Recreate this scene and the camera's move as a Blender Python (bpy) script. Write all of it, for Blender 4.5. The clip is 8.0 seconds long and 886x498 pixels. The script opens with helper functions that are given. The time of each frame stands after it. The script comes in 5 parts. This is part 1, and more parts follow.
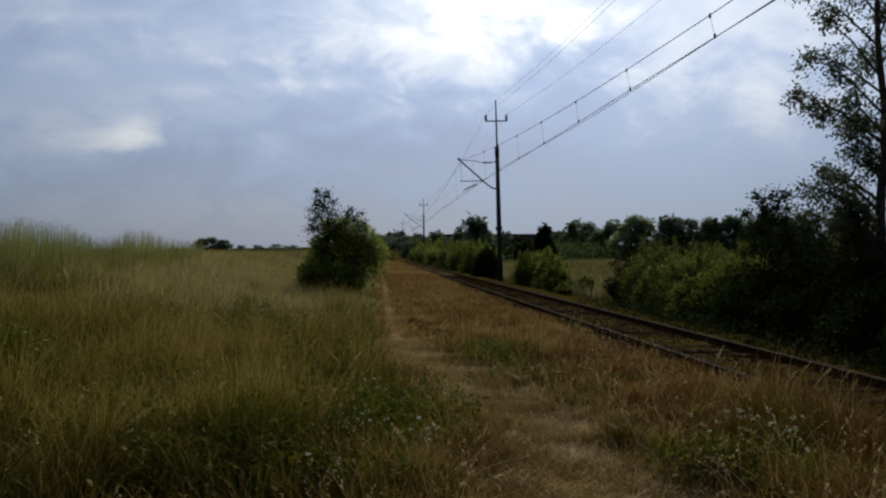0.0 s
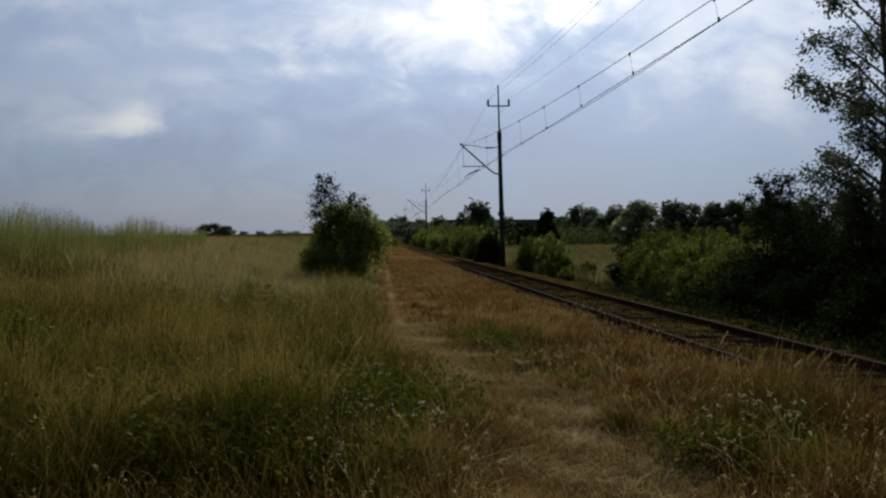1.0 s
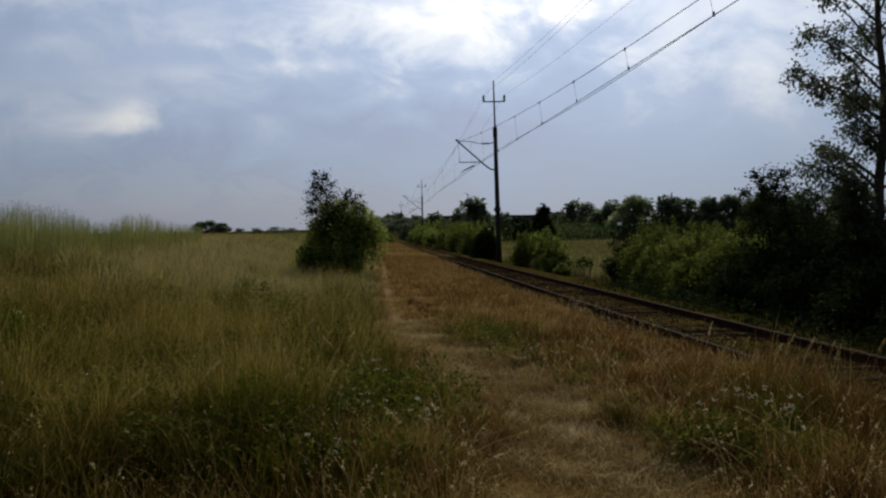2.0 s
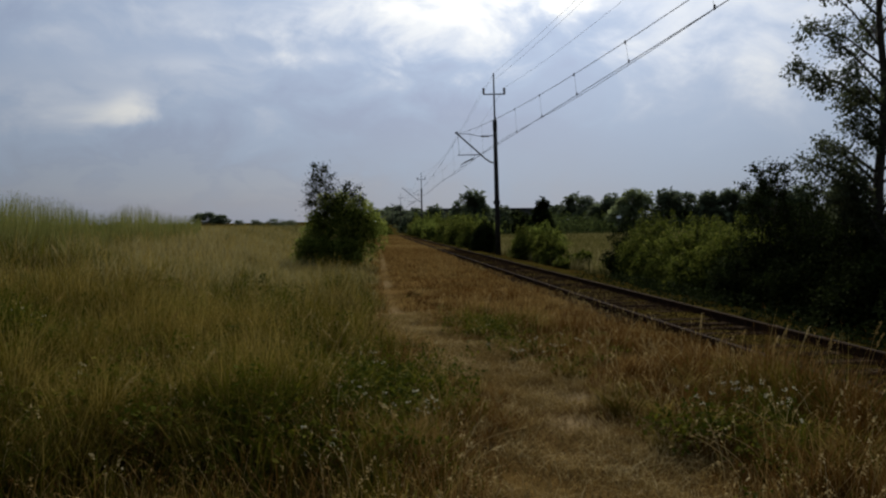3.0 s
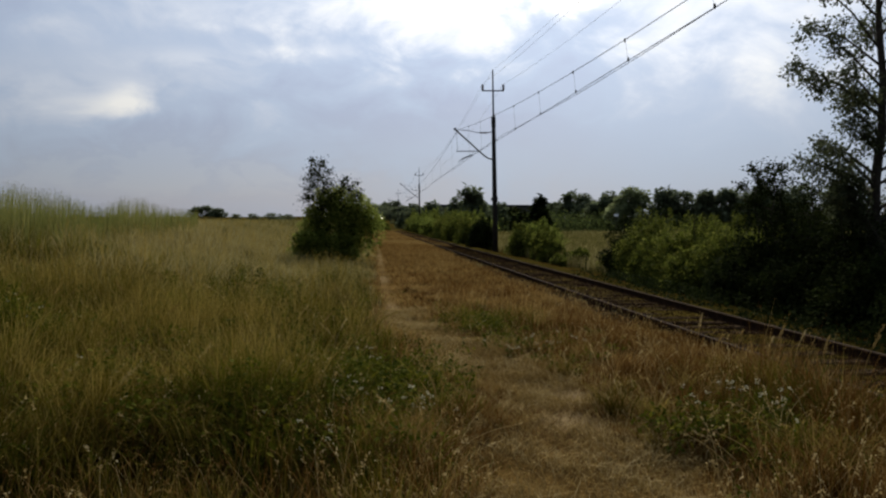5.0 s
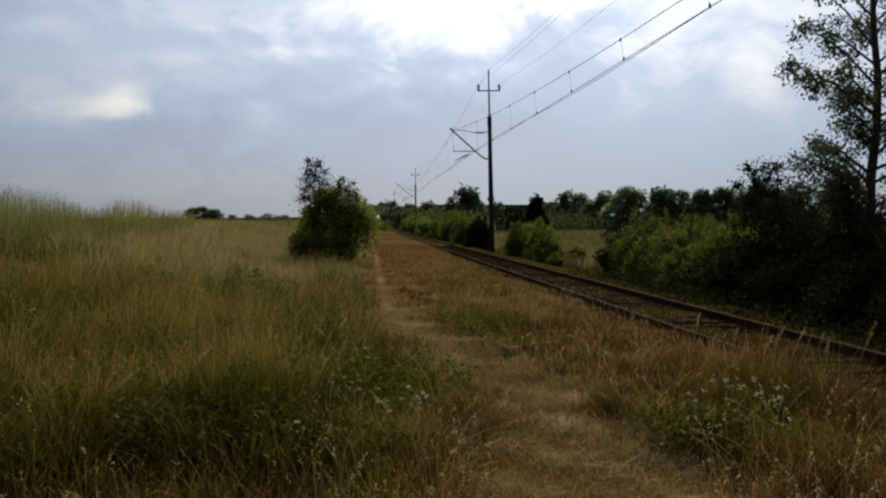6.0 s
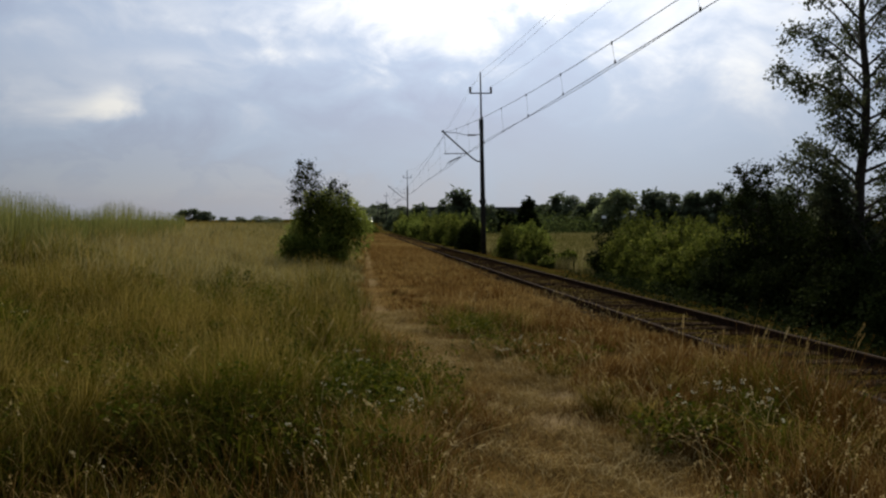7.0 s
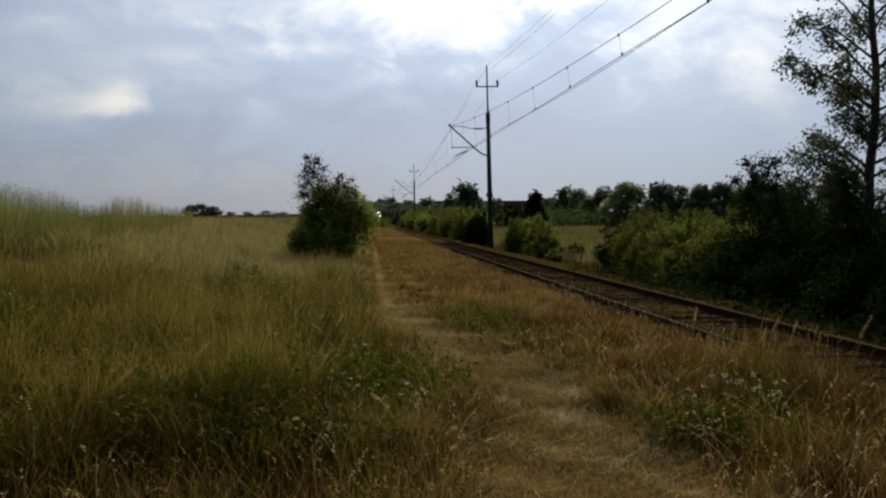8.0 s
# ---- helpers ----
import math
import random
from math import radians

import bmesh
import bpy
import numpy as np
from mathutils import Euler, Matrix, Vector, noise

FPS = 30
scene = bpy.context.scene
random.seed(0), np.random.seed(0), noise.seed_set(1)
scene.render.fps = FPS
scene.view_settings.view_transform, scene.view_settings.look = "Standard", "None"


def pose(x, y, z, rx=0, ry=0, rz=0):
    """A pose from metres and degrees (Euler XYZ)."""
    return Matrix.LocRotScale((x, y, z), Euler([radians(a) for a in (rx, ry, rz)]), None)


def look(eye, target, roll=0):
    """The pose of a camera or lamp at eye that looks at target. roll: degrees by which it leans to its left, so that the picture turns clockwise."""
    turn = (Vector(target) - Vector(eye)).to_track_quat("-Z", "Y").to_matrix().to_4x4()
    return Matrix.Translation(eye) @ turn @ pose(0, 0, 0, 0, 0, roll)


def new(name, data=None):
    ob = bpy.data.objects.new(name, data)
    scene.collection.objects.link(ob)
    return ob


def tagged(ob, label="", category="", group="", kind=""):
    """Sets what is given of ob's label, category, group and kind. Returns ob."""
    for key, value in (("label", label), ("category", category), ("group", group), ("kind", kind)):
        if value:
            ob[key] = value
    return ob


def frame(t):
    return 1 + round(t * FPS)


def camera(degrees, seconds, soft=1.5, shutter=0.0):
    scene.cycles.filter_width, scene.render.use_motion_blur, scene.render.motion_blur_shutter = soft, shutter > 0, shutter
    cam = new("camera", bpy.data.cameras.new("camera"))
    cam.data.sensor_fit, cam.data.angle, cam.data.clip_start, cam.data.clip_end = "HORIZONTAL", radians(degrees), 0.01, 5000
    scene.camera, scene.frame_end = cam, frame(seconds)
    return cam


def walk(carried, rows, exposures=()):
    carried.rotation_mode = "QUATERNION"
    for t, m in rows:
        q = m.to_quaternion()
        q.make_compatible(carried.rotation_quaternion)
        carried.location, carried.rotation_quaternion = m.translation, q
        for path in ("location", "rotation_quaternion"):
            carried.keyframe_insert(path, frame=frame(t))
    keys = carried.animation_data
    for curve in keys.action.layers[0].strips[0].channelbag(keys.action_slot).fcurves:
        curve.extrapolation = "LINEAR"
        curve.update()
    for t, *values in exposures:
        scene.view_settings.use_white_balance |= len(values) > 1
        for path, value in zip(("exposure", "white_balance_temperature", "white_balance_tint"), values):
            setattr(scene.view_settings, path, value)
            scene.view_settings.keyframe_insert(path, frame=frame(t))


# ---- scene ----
# ---- camera ----
cam = camera(62.0, 8.0, soft=2.25)
walk(cam, [
    (0.0, pose(0, 0, 1.6, 90.37, 0.33, -4.98)),
    (0.5, pose(0, 0, 1.6, 90.03, 0.18, -4.60)),
    (1.0, pose(0, 0, 1.6, 89.25, 0.45, -4.79)),
    (1.5, pose(0, 0, 1.6, 89.02, 0.84, -5.06)),
    (3.0, pose(0, 0, 1.6, 88.37, 0.53, -5.14)),
    (3.5, pose(0, 0, 1.6, 88.00, 0.60, -5.00)),
    (4.0, pose(0, 0, 1.6, 88.16, 0.37, -4.97)),
    (4.5, pose(0, 0, 1.6, 88.06, -0.11, -5.21)),
    (6.0, pose(0, 0, 1.6, 88.07, 0.07, -5.62)),
    (6.5, pose(0, 0, 1.6, 88.09, 0.08, -5.83)),
    (7.0, pose(0, 0, 1.6, 88.25, 0.06, -6.25)),
    (7.5, pose(0, 0, 1.6, 87.88, 0.24, -5.81)),
    (8.0, pose(0, 0, 1.6, 87.78, 0.32, -5.71)),
], exposures=[(0.0, -0.05, 6300, 6.5), (1.5, -0.04, 6440, 7), (3.0, -0.06, 6620, 6.2), (3.5, 0.12, 6740, 6.5), (4.0, 0.24, 6820, 6.5), (8.0, 0.25, 6920, 6.5)])

# ---- sky and sun ----
SUN_EL, SUN_AZ = 37.0, 14.0          # degrees; azimuth to the right of the track's direction
SUN_DIR = Vector((math.sin(radians(SUN_AZ)) * math.cos(radians(SUN_EL)),
                  math.cos(radians(SUN_AZ)) * math.cos(radians(SUN_EL)), math.sin(radians(SUN_EL))))


class Nodes:
    """Small helper to write node trees."""

    def __init__(self, tree):
        self.tree = tree
        tree.nodes.clear()

    def add(self, kind, values=(), **props):
        n = self.tree.nodes.new(kind)
        for key, value in props.items():
            if key == "operation":
                n.operation = value
            elif key == "blend":
                n.blend_type = value
            elif key == "data":
                n.data_type = value
            elif key == "sky":
                n.sky_type = value
            elif key == "attribute":
                n.attribute_name = value
        for key, value in dict(values).items():
            if isinstance(value, bpy.types.NodeSocket):
                self.tree.links.new(value, n.inputs[key])
            else:
                n.inputs[key].default_value = value
        return n

    def math(self, op, a, b=0.0):
        return self.add("ShaderNodeMath", {0: a, 1: b}, operation=op).outputs[0]

    def mix(self, fac, a, b, blend="MIX"):
        n = self.add("ShaderNodeMix", data="RGBA", blend=blend)
        for i, v in ((0, fac), (6, a), (7, b)):
            if isinstance(v, bpy.types.NodeSocket):
                self.tree.links.new(v, n.inputs[i])
            else:
                n.inputs[i].default_value = v if i == 0 else (*v[:3], 1)
        return n.outputs[2]

    def ramp(self, fac, stops):
        n = self.add("ShaderNodeValToRGB", {0: fac})
        els = n.color_ramp.elements
        while len(els) < len(stops):
            els.new(0.5)
        for e, (p, c) in zip(els, stops):
            e.position, e.color = p, (*c, 1)
        return n.outputs[0]

    def noise(self, vec, scale, detail=4.0, rough=0.55, distort=0.0):
        return self.add("ShaderNodeTexNoise", {"Vector": vec, "Scale": scale, "Detail": detail, "Roughness": rough,
                                               "Distortion": distort}).outputs[0]


def build_world():
    world = bpy.data.worlds.new("overcast_sky")
    scene.world = world
    world.use_nodes = True
    n = Nodes(world.node_tree)
    sky = n.add("ShaderNodeTexSky", sky="NISHITA")
    sky.sun_disc = False
    sky.sun_elevation, sky.sun_rotation = radians(SUN_EL), radians(SUN_AZ)
    blue = n.mix(1.0, sky.outputs[0], (0.11, 0.11, 0.11), "MULTIPLY")
    co = n.add("ShaderNodeTexCoord").outputs["Generated"]
    sep = n.add("ShaderNodeSeparateXYZ", {0: co})
    ahead = n.math("MAXIMUM", sep.outputs[1], 0.05)
    u, v = n.math("DIVIDE", sep.outputs[0], ahead), n.math("DIVIDE", sep.outputs[2], ahead)
    front = n.add("ShaderNodeMapRange", {0: sep.outputs[1], 1: 0.15, 2: 0.45}).outputs[0]
    low = n.add("ShaderNodeMapping", {"Vector": co, "Scale": (1.0, 1.0, 1.7)}).outputs[0]
    broad = n.noise(low, 2.2, 2.0, 0.45, 0.3)
    puffs = n.noise(low, 9.0, 8.0, 0.58, 0.5)
    drift = n.noise(n.add("ShaderNodeMapping", {"Vector": co, "Location": (3.1, 1.7, 0.4), "Scale": (1.0, 1.0, 2.2)}).outputs[0], 9.0, 7.0, 0.58, 0.4)
    both = n.math("ADD", 0.455, n.math("ADD", n.math("MULTIPLY", n.math("SUBTRACT", broad, 0.5), 0.30), n.math("MULTIPLY", n.math("SUBTRACT", puffs, 0.5), n.add("ShaderNodeMapRange", {0: n.math("MULTIPLY", u, front), 1: 0.12, 2: 0.36, 3: 0.34, 4: 0.10}).outputs[0])))
    # cloud banks ahead: place (u right, v up), half sizes, brightness and how ragged the edge is
    for u0, v0, su, sv, gain, ragged in (
            (0.16, 0.345, 0.16, 0.070, 0.30, 1.3), (-0.03, 0.285, 0.13, 0.045, 0.10, 1.8), (0.07, 0.245, 0.11, 0.035, 0.08, 1.8), (-0.06, 0.228, 0.065, 0.012, 0.10, 1.0),
            (-0.325, 0.160, 0.026, 0.020, 0.18, 0.45), (-0.297, 0.154, 0.022, 0.015, 0.16, 0.45), (-0.362, 0.152, 0.030, 0.013, 0.08, 0.6), (-0.31, 0.178, 0.018, 0.010, 0.07, 0.5), (-0.29, 0.128, 0.10, 0.014, -0.05, 1.0), (-0.40, 0.175, 0.15, 0.035, 0.06, 1.6),
            (-0.26, 0.215, 0.08, 0.011, 0.07, 1.4), (-0.375, 0.312, 0.07, 0.010, 0.07, 1.2), (-0.30, 0.060, 0.30, 0.05, -0.15, 1.2), (0.06, 0.145, 0.15, 0.030, -0.08, 1.6),
            (0.00, 0.075, 0.10, 0.022, 0.05, 1.4), (0.36, 0.18, 0.17, 0.08, -0.045, 1.0), (0.55, 0.30, 0.20, 0.11, 0.19, 1.0), (-0.42, 0.26, 0.16, 0.05, -0.03, 1.2)):
        du = n.math("ADD", n.math("DIVIDE", n.math("SUBTRACT", u, u0), su), n.math("MULTIPLY", n.math("SUBTRACT", drift, 0.5), 3.2 * ragged))
        dv = n.math("ADD", n.math("DIVIDE", n.math("SUBTRACT", v, v0), sv), n.math("MULTIPLY", n.math("SUBTRACT", puffs, 0.5), 3.2 * ragged))
        far = n.math("ADD", n.math("MULTIPLY", du, du), n.math("MULTIPLY", dv, dv))
        bank = n.math("MULTIPLY", n.math("POWER", 2.718, n.math("MULTIPLY", far, -1.0)), front)
        both = n.math("ADD", both, n.math("MULTIPLY", bank, gain))
    cloud = n.ramp(both, [(0.34, (0.33, 0.385, 0.575)), (0.46, (0.435, 0.52, 0.71)), (0.56, (0.60, 0.66, 0.81)),
                          (0.72, (0.93, 0.93, 0.96))])
    dot = n.add("ShaderNodeVectorMath", {0: co, 1: SUN_DIR}, operation="DOT_PRODUCT").outputs["Value"]
    toward = n.math("MAXIMUM", dot, 0.0)
    lit = n.math("ADD", 0.21, n.math("ADD", n.math("MULTIPLY", n.math("POWER", toward, 1.5), 0.85), n.math("MULTIPLY", n.math("POWER", toward, 12.0), 0.50)))
    haze = n.add("ShaderNodeMapRange", {0: sep.outputs[2], 1: 0.0, 2: 0.22, 3: 0.74, 4: 1.0}).outputs[0]
    lit = n.math("MULTIPLY", lit, haze)
    cloud = n.mix(1.0, cloud, n.add("ShaderNodeCombineXYZ", {0: lit, 1: lit, 2: lit}).outputs[0], "MULTIPLY")
    cover = n.ramp(both, [(0.30, (0.86, 0.86, 0.86)), (0.5, (0.97, 0.97, 0.97))])
    shade = n.mix(cover, blue, cloud)
    bg = n.add("ShaderNodeBackground", {0: shade, 1: 1.0})
    out = n.add("ShaderNodeOutputWorld", {0: bg.outputs[0]})
    return out


build_world()
sun_data = bpy.data.lights.new("sun", "SUN")
sun_data.energy, sun_data.angle, sun_data.color = 2.35, radians(12), (1.0, 0.90, 0.74)
sun = new("sun", sun_data)
sun.matrix_world = look(SUN_DIR * 60, (0, 0, 0))


# ---- mesh helpers ----
class Geo:
    """Gathers vertices and faces of one mesh."""

    def __init__(self):
        self.v, self.f = [], []

    def face(self, pts):
        i = len(self.v)
        self.v += [tuple(p) for p in pts]
        self.f.append(tuple(range(i, i + len(pts))))

    def tube(self, pts, radii, sides=6, caps=True):
        pts = [Vector(p) for p in pts]
        if not hasattr(radii, "__len__"):
            radii = [radii] * len(pts)
        base = len(self.v)
        for k, p in enumerate(pts):
            d = (pts[min(k + 1, len(pts) - 1)] - pts[max(k - 1, 0)]).normalized()
            a = d.cross(Vector((0, 0, 1)) if abs(d.z) < 0.9 else Vector((1, 0, 0))).normalized()
            b = d.cross(a)
            for s in range(sides):
                w = 2 * math.pi * s / sides
                self.v.append(tuple(p + (a * math.cos(w) + b * math.sin(w)) * radii[k]))
        for k in range(len(pts) - 1):
            for s in range(sides):
                i, j = base + k * sides + s, base + k * sides + (s + 1) % sides
                self.f.append((i, j, j + sides, i + sides))
        if caps:
            self.f.append(tuple(base + s for s in range(sides))[::-1])
            self.f.append(tuple(base + (len(pts) - 1) * sides + s for s in range(sides)))

    def box(self, x0, y0, z0, x1, y1, z1, chamfer=0.0, m=None):
        c = min(chamfer, 0.45 * min(x1 - x0, y1 - y0))
        ring = [(x0 + c, y0), (x1 - c, y0), (x1, y0 + c), (x1, y1 - c), (x1 - c, y1), (x0 + c, y1), (x0, y1 - c), (x0, y0 + c)] if c \
            else [(x0, y0), (x1, y0), (x1, y1), (x0, y1)]
        base, n = len(self.v), len(ring)
        levels = [(z0, 1.0)] + ([(z1 - c, 1.0), (z1, 0.0)] if c else [(z1, 1.0)])
        mx, my = (x0 + x1) / 2, (y0 + y1) / 2
        for z, keep in levels:
            for x, y in ring:
                if not keep:
                    x -= math.copysign(c, x - mx) * 0.8
                    y -= math.copysign(c, y - my) * 0.8
                p = Vector((x, y, z))
                self.v.append(tuple(m @ p if m else p))
        for k in range(len(levels) - 1):
            for s in range(n):
                i, j = base + k * n + s, base + k * n + (s + 1) % n
                self.f.append((i, j, j + n, i + n))
        self.f.append(tuple(base + s for s in range(n))[::-1])
        self.f.append(tuple(base + (len(levels) - 1) * n + s for s in range(n)))

    def mesh(self, name):
        me = bpy.data.meshes.new(name)
        me.from_pydata(self.v, [], self.f)
        me.update()
        return me


def part(name, geo, material, parent=None, label="", smooth=False):
    """Links a gathered mesh as one object under a thing or a part."""
    me = geo if isinstance(geo, bpy.types.Mesh) else geo.mesh(name)
    if material and not me.materials:
        me.materials.append(material)
    if smooth:
        me.polygons.foreach_set("use_smooth", [True] * len(me.polygons))
    ob = new(name, me)
    ob.parent = parent
    return tagged(ob, label)


def tri_mesh(name, verts, tris, material, attrs=None):
    """A mesh of triangles from arrays, with float values on its points."""
    me = bpy.data.meshes.new(name)
    verts = np.asarray(verts, np.float32).reshape(-1, 3)
    tris = np.asarray(tris, np.int32).reshape(-1, 3)
    me.vertices.add(len(verts))
    me.vertices.foreach_set("co", verts.ravel())
    me.loops.add(tris.size)
    me.loops.foreach_set("vertex_index", tris.ravel())
    me.polygons.add(len(tris))
    me.polygons.foreach_set("loop_start", np.arange(0, tris.size, 3, dtype=np.int32))
    me.polygons.foreach_set("loop_total", np.full(len(tris), 3, np.int32))
    for key, values in (attrs or {}).items():
        me.attributes.new(key, "FLOAT", "POINT").data.foreach_set("value", np.asarray(values, np.float32))
    me.materials.append(material)
    me.update()
    me.validate()
    return me


# ---- materials ----
def shader(name):
    mat = bpy.data.materials.new(name)
    mat.use_nodes = True
    return mat, Nodes(mat.node_tree)


def surface(n, color, rough, metal=0.0, bump=None, strength=0.4, distance=0.01, spec=0.4):
    b = n.add("ShaderNodeBsdfPrincipled", {"Base Color": color, "Roughness": rough, "Metallic": metal, "Specular IOR Level": spec})
    if bump is not None:
        h = n.add("ShaderNodeBump", {"Height": bump, "Strength": strength, "Distance": distance})
        n.tree.links.new(h.outputs[0], b.inputs["Normal"])
    n.add("ShaderNodeOutputMaterial", {0: b.outputs[0]})
    return b


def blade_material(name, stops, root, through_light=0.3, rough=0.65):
    """Thin plant matter: hue by the blade's own tone, shade painted in as a darker root colour, light passing through.
    """
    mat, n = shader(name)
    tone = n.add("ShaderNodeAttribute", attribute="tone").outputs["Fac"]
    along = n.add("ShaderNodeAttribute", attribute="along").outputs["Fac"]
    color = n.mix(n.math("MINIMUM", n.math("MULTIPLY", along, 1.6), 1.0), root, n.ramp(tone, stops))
    b = n.add("ShaderNodeBsdfPrincipled", {"Base Color": color, "Roughness": rough, "Specular IOR Level": 0.01})
    t = n.add("ShaderNodeBsdfTranslucent", {0: color})
    m = n.add("ShaderNodeMixShader", {0: through_light, 1: b.outputs[0], 2: t.outputs[0]})
    n.add("ShaderNodeOutputMaterial", {0: m.outputs[0]})
    return mat


def mottled(name, c0, c1, scale, rough=0.8, metal=0.0, strength=0.4, fine=6.0, distance=0.01, spec=0.4):
    mat, n = shader(name)
    co = n.add("ShaderNodeTexCoord").outputs["Object"]
    a = n.noise(co, scale, 5.0, 0.6)
    b = n.noise(co, scale * fine, 4.0, 0.6)
    f = n.math("ADD", n.math("MULTIPLY", a, 0.65), n.math("MULTIPLY", b, 0.35))
    color = n.ramp(f, [(0.35, c0), (0.65, c1)])
    surface(n, color, n.math("ADD", rough - 0.12, n.math("MULTIPLY", b, 0.24)), metal, b, strength, distance, spec)
    return mat


def ground_material():
    mat, n = shader("meadow_soil")
    co = n.add("ShaderNodeTexCoord").outputs["Object"]
    dry = n.add("ShaderNodeAttribute", attribute="dry").outputs["Fac"]
    bare = n.add("ShaderNodeAttribute", attribute="bare").outputs["Fac"]
    wide, mid, fine = n.noise(co, 0.05, 4.0), n.noise(co, 1.3, 5.0, 0.6), n.noise(co, 38.0, 4.0, 0.7)
    green = n.ramp(n.math("ADD", n.math("MULTIPLY", wide, 0.5), n.math("MULTIPLY", mid, 0.5)),
                   [(0.35, (0.024, 0.022, 0.005)), (0.62, (0.075, 0.056, 0.012))])
    straw = n.ramp(n.math("ADD", n.math("MULTIPLY", mid, 0.5), n.math("MULTIPLY", fine, 0.5)),
                   [(0.35, (0.085, 0.048, 0.016)), (0.62, (0.25, 0.15, 0.052))])
    sand = n.ramp(fine, [(0.35, (0.20, 0.14, 0.075)), (0.65, (0.42, 0.32, 0.18))])
    color = n.mix(bare, n.mix(dry, green, straw), sand)
    surface(n, color, 0.95, 0.0, n.math("ADD", fine, mid), 0.6, 0.03, 0.0)
    return mat


def rail_steel():
    mat, n = shader("worn_rail_steel")
    co = n.add("ShaderNodeTexCoord").outputs["Object"]
    z = n.add("ShaderNodeSeparateXYZ", {0: n.add("ShaderNodeNewGeometry").outputs["Normal"]}).outputs[2]
    rust = n.ramp(n.noise(co, 9.0, 6.0, 0.7), [(0.35, (0.016, 0.010, 0.007)), (0.65, (0.050, 0.028, 0.016))])
    top = n.math("MULTIPLY", n.math("GREATER_THAN", z, 0.985), n.add("ShaderNodeAttribute", attribute="head").outputs["Fac"])
    color = n.mix(top, rust, (0.075, 0.060, 0.048))
    surface(n, color, 0.92, 0.0, n.noise(co, 60.0), 0.25, 0.004, 0.01)
    return mat


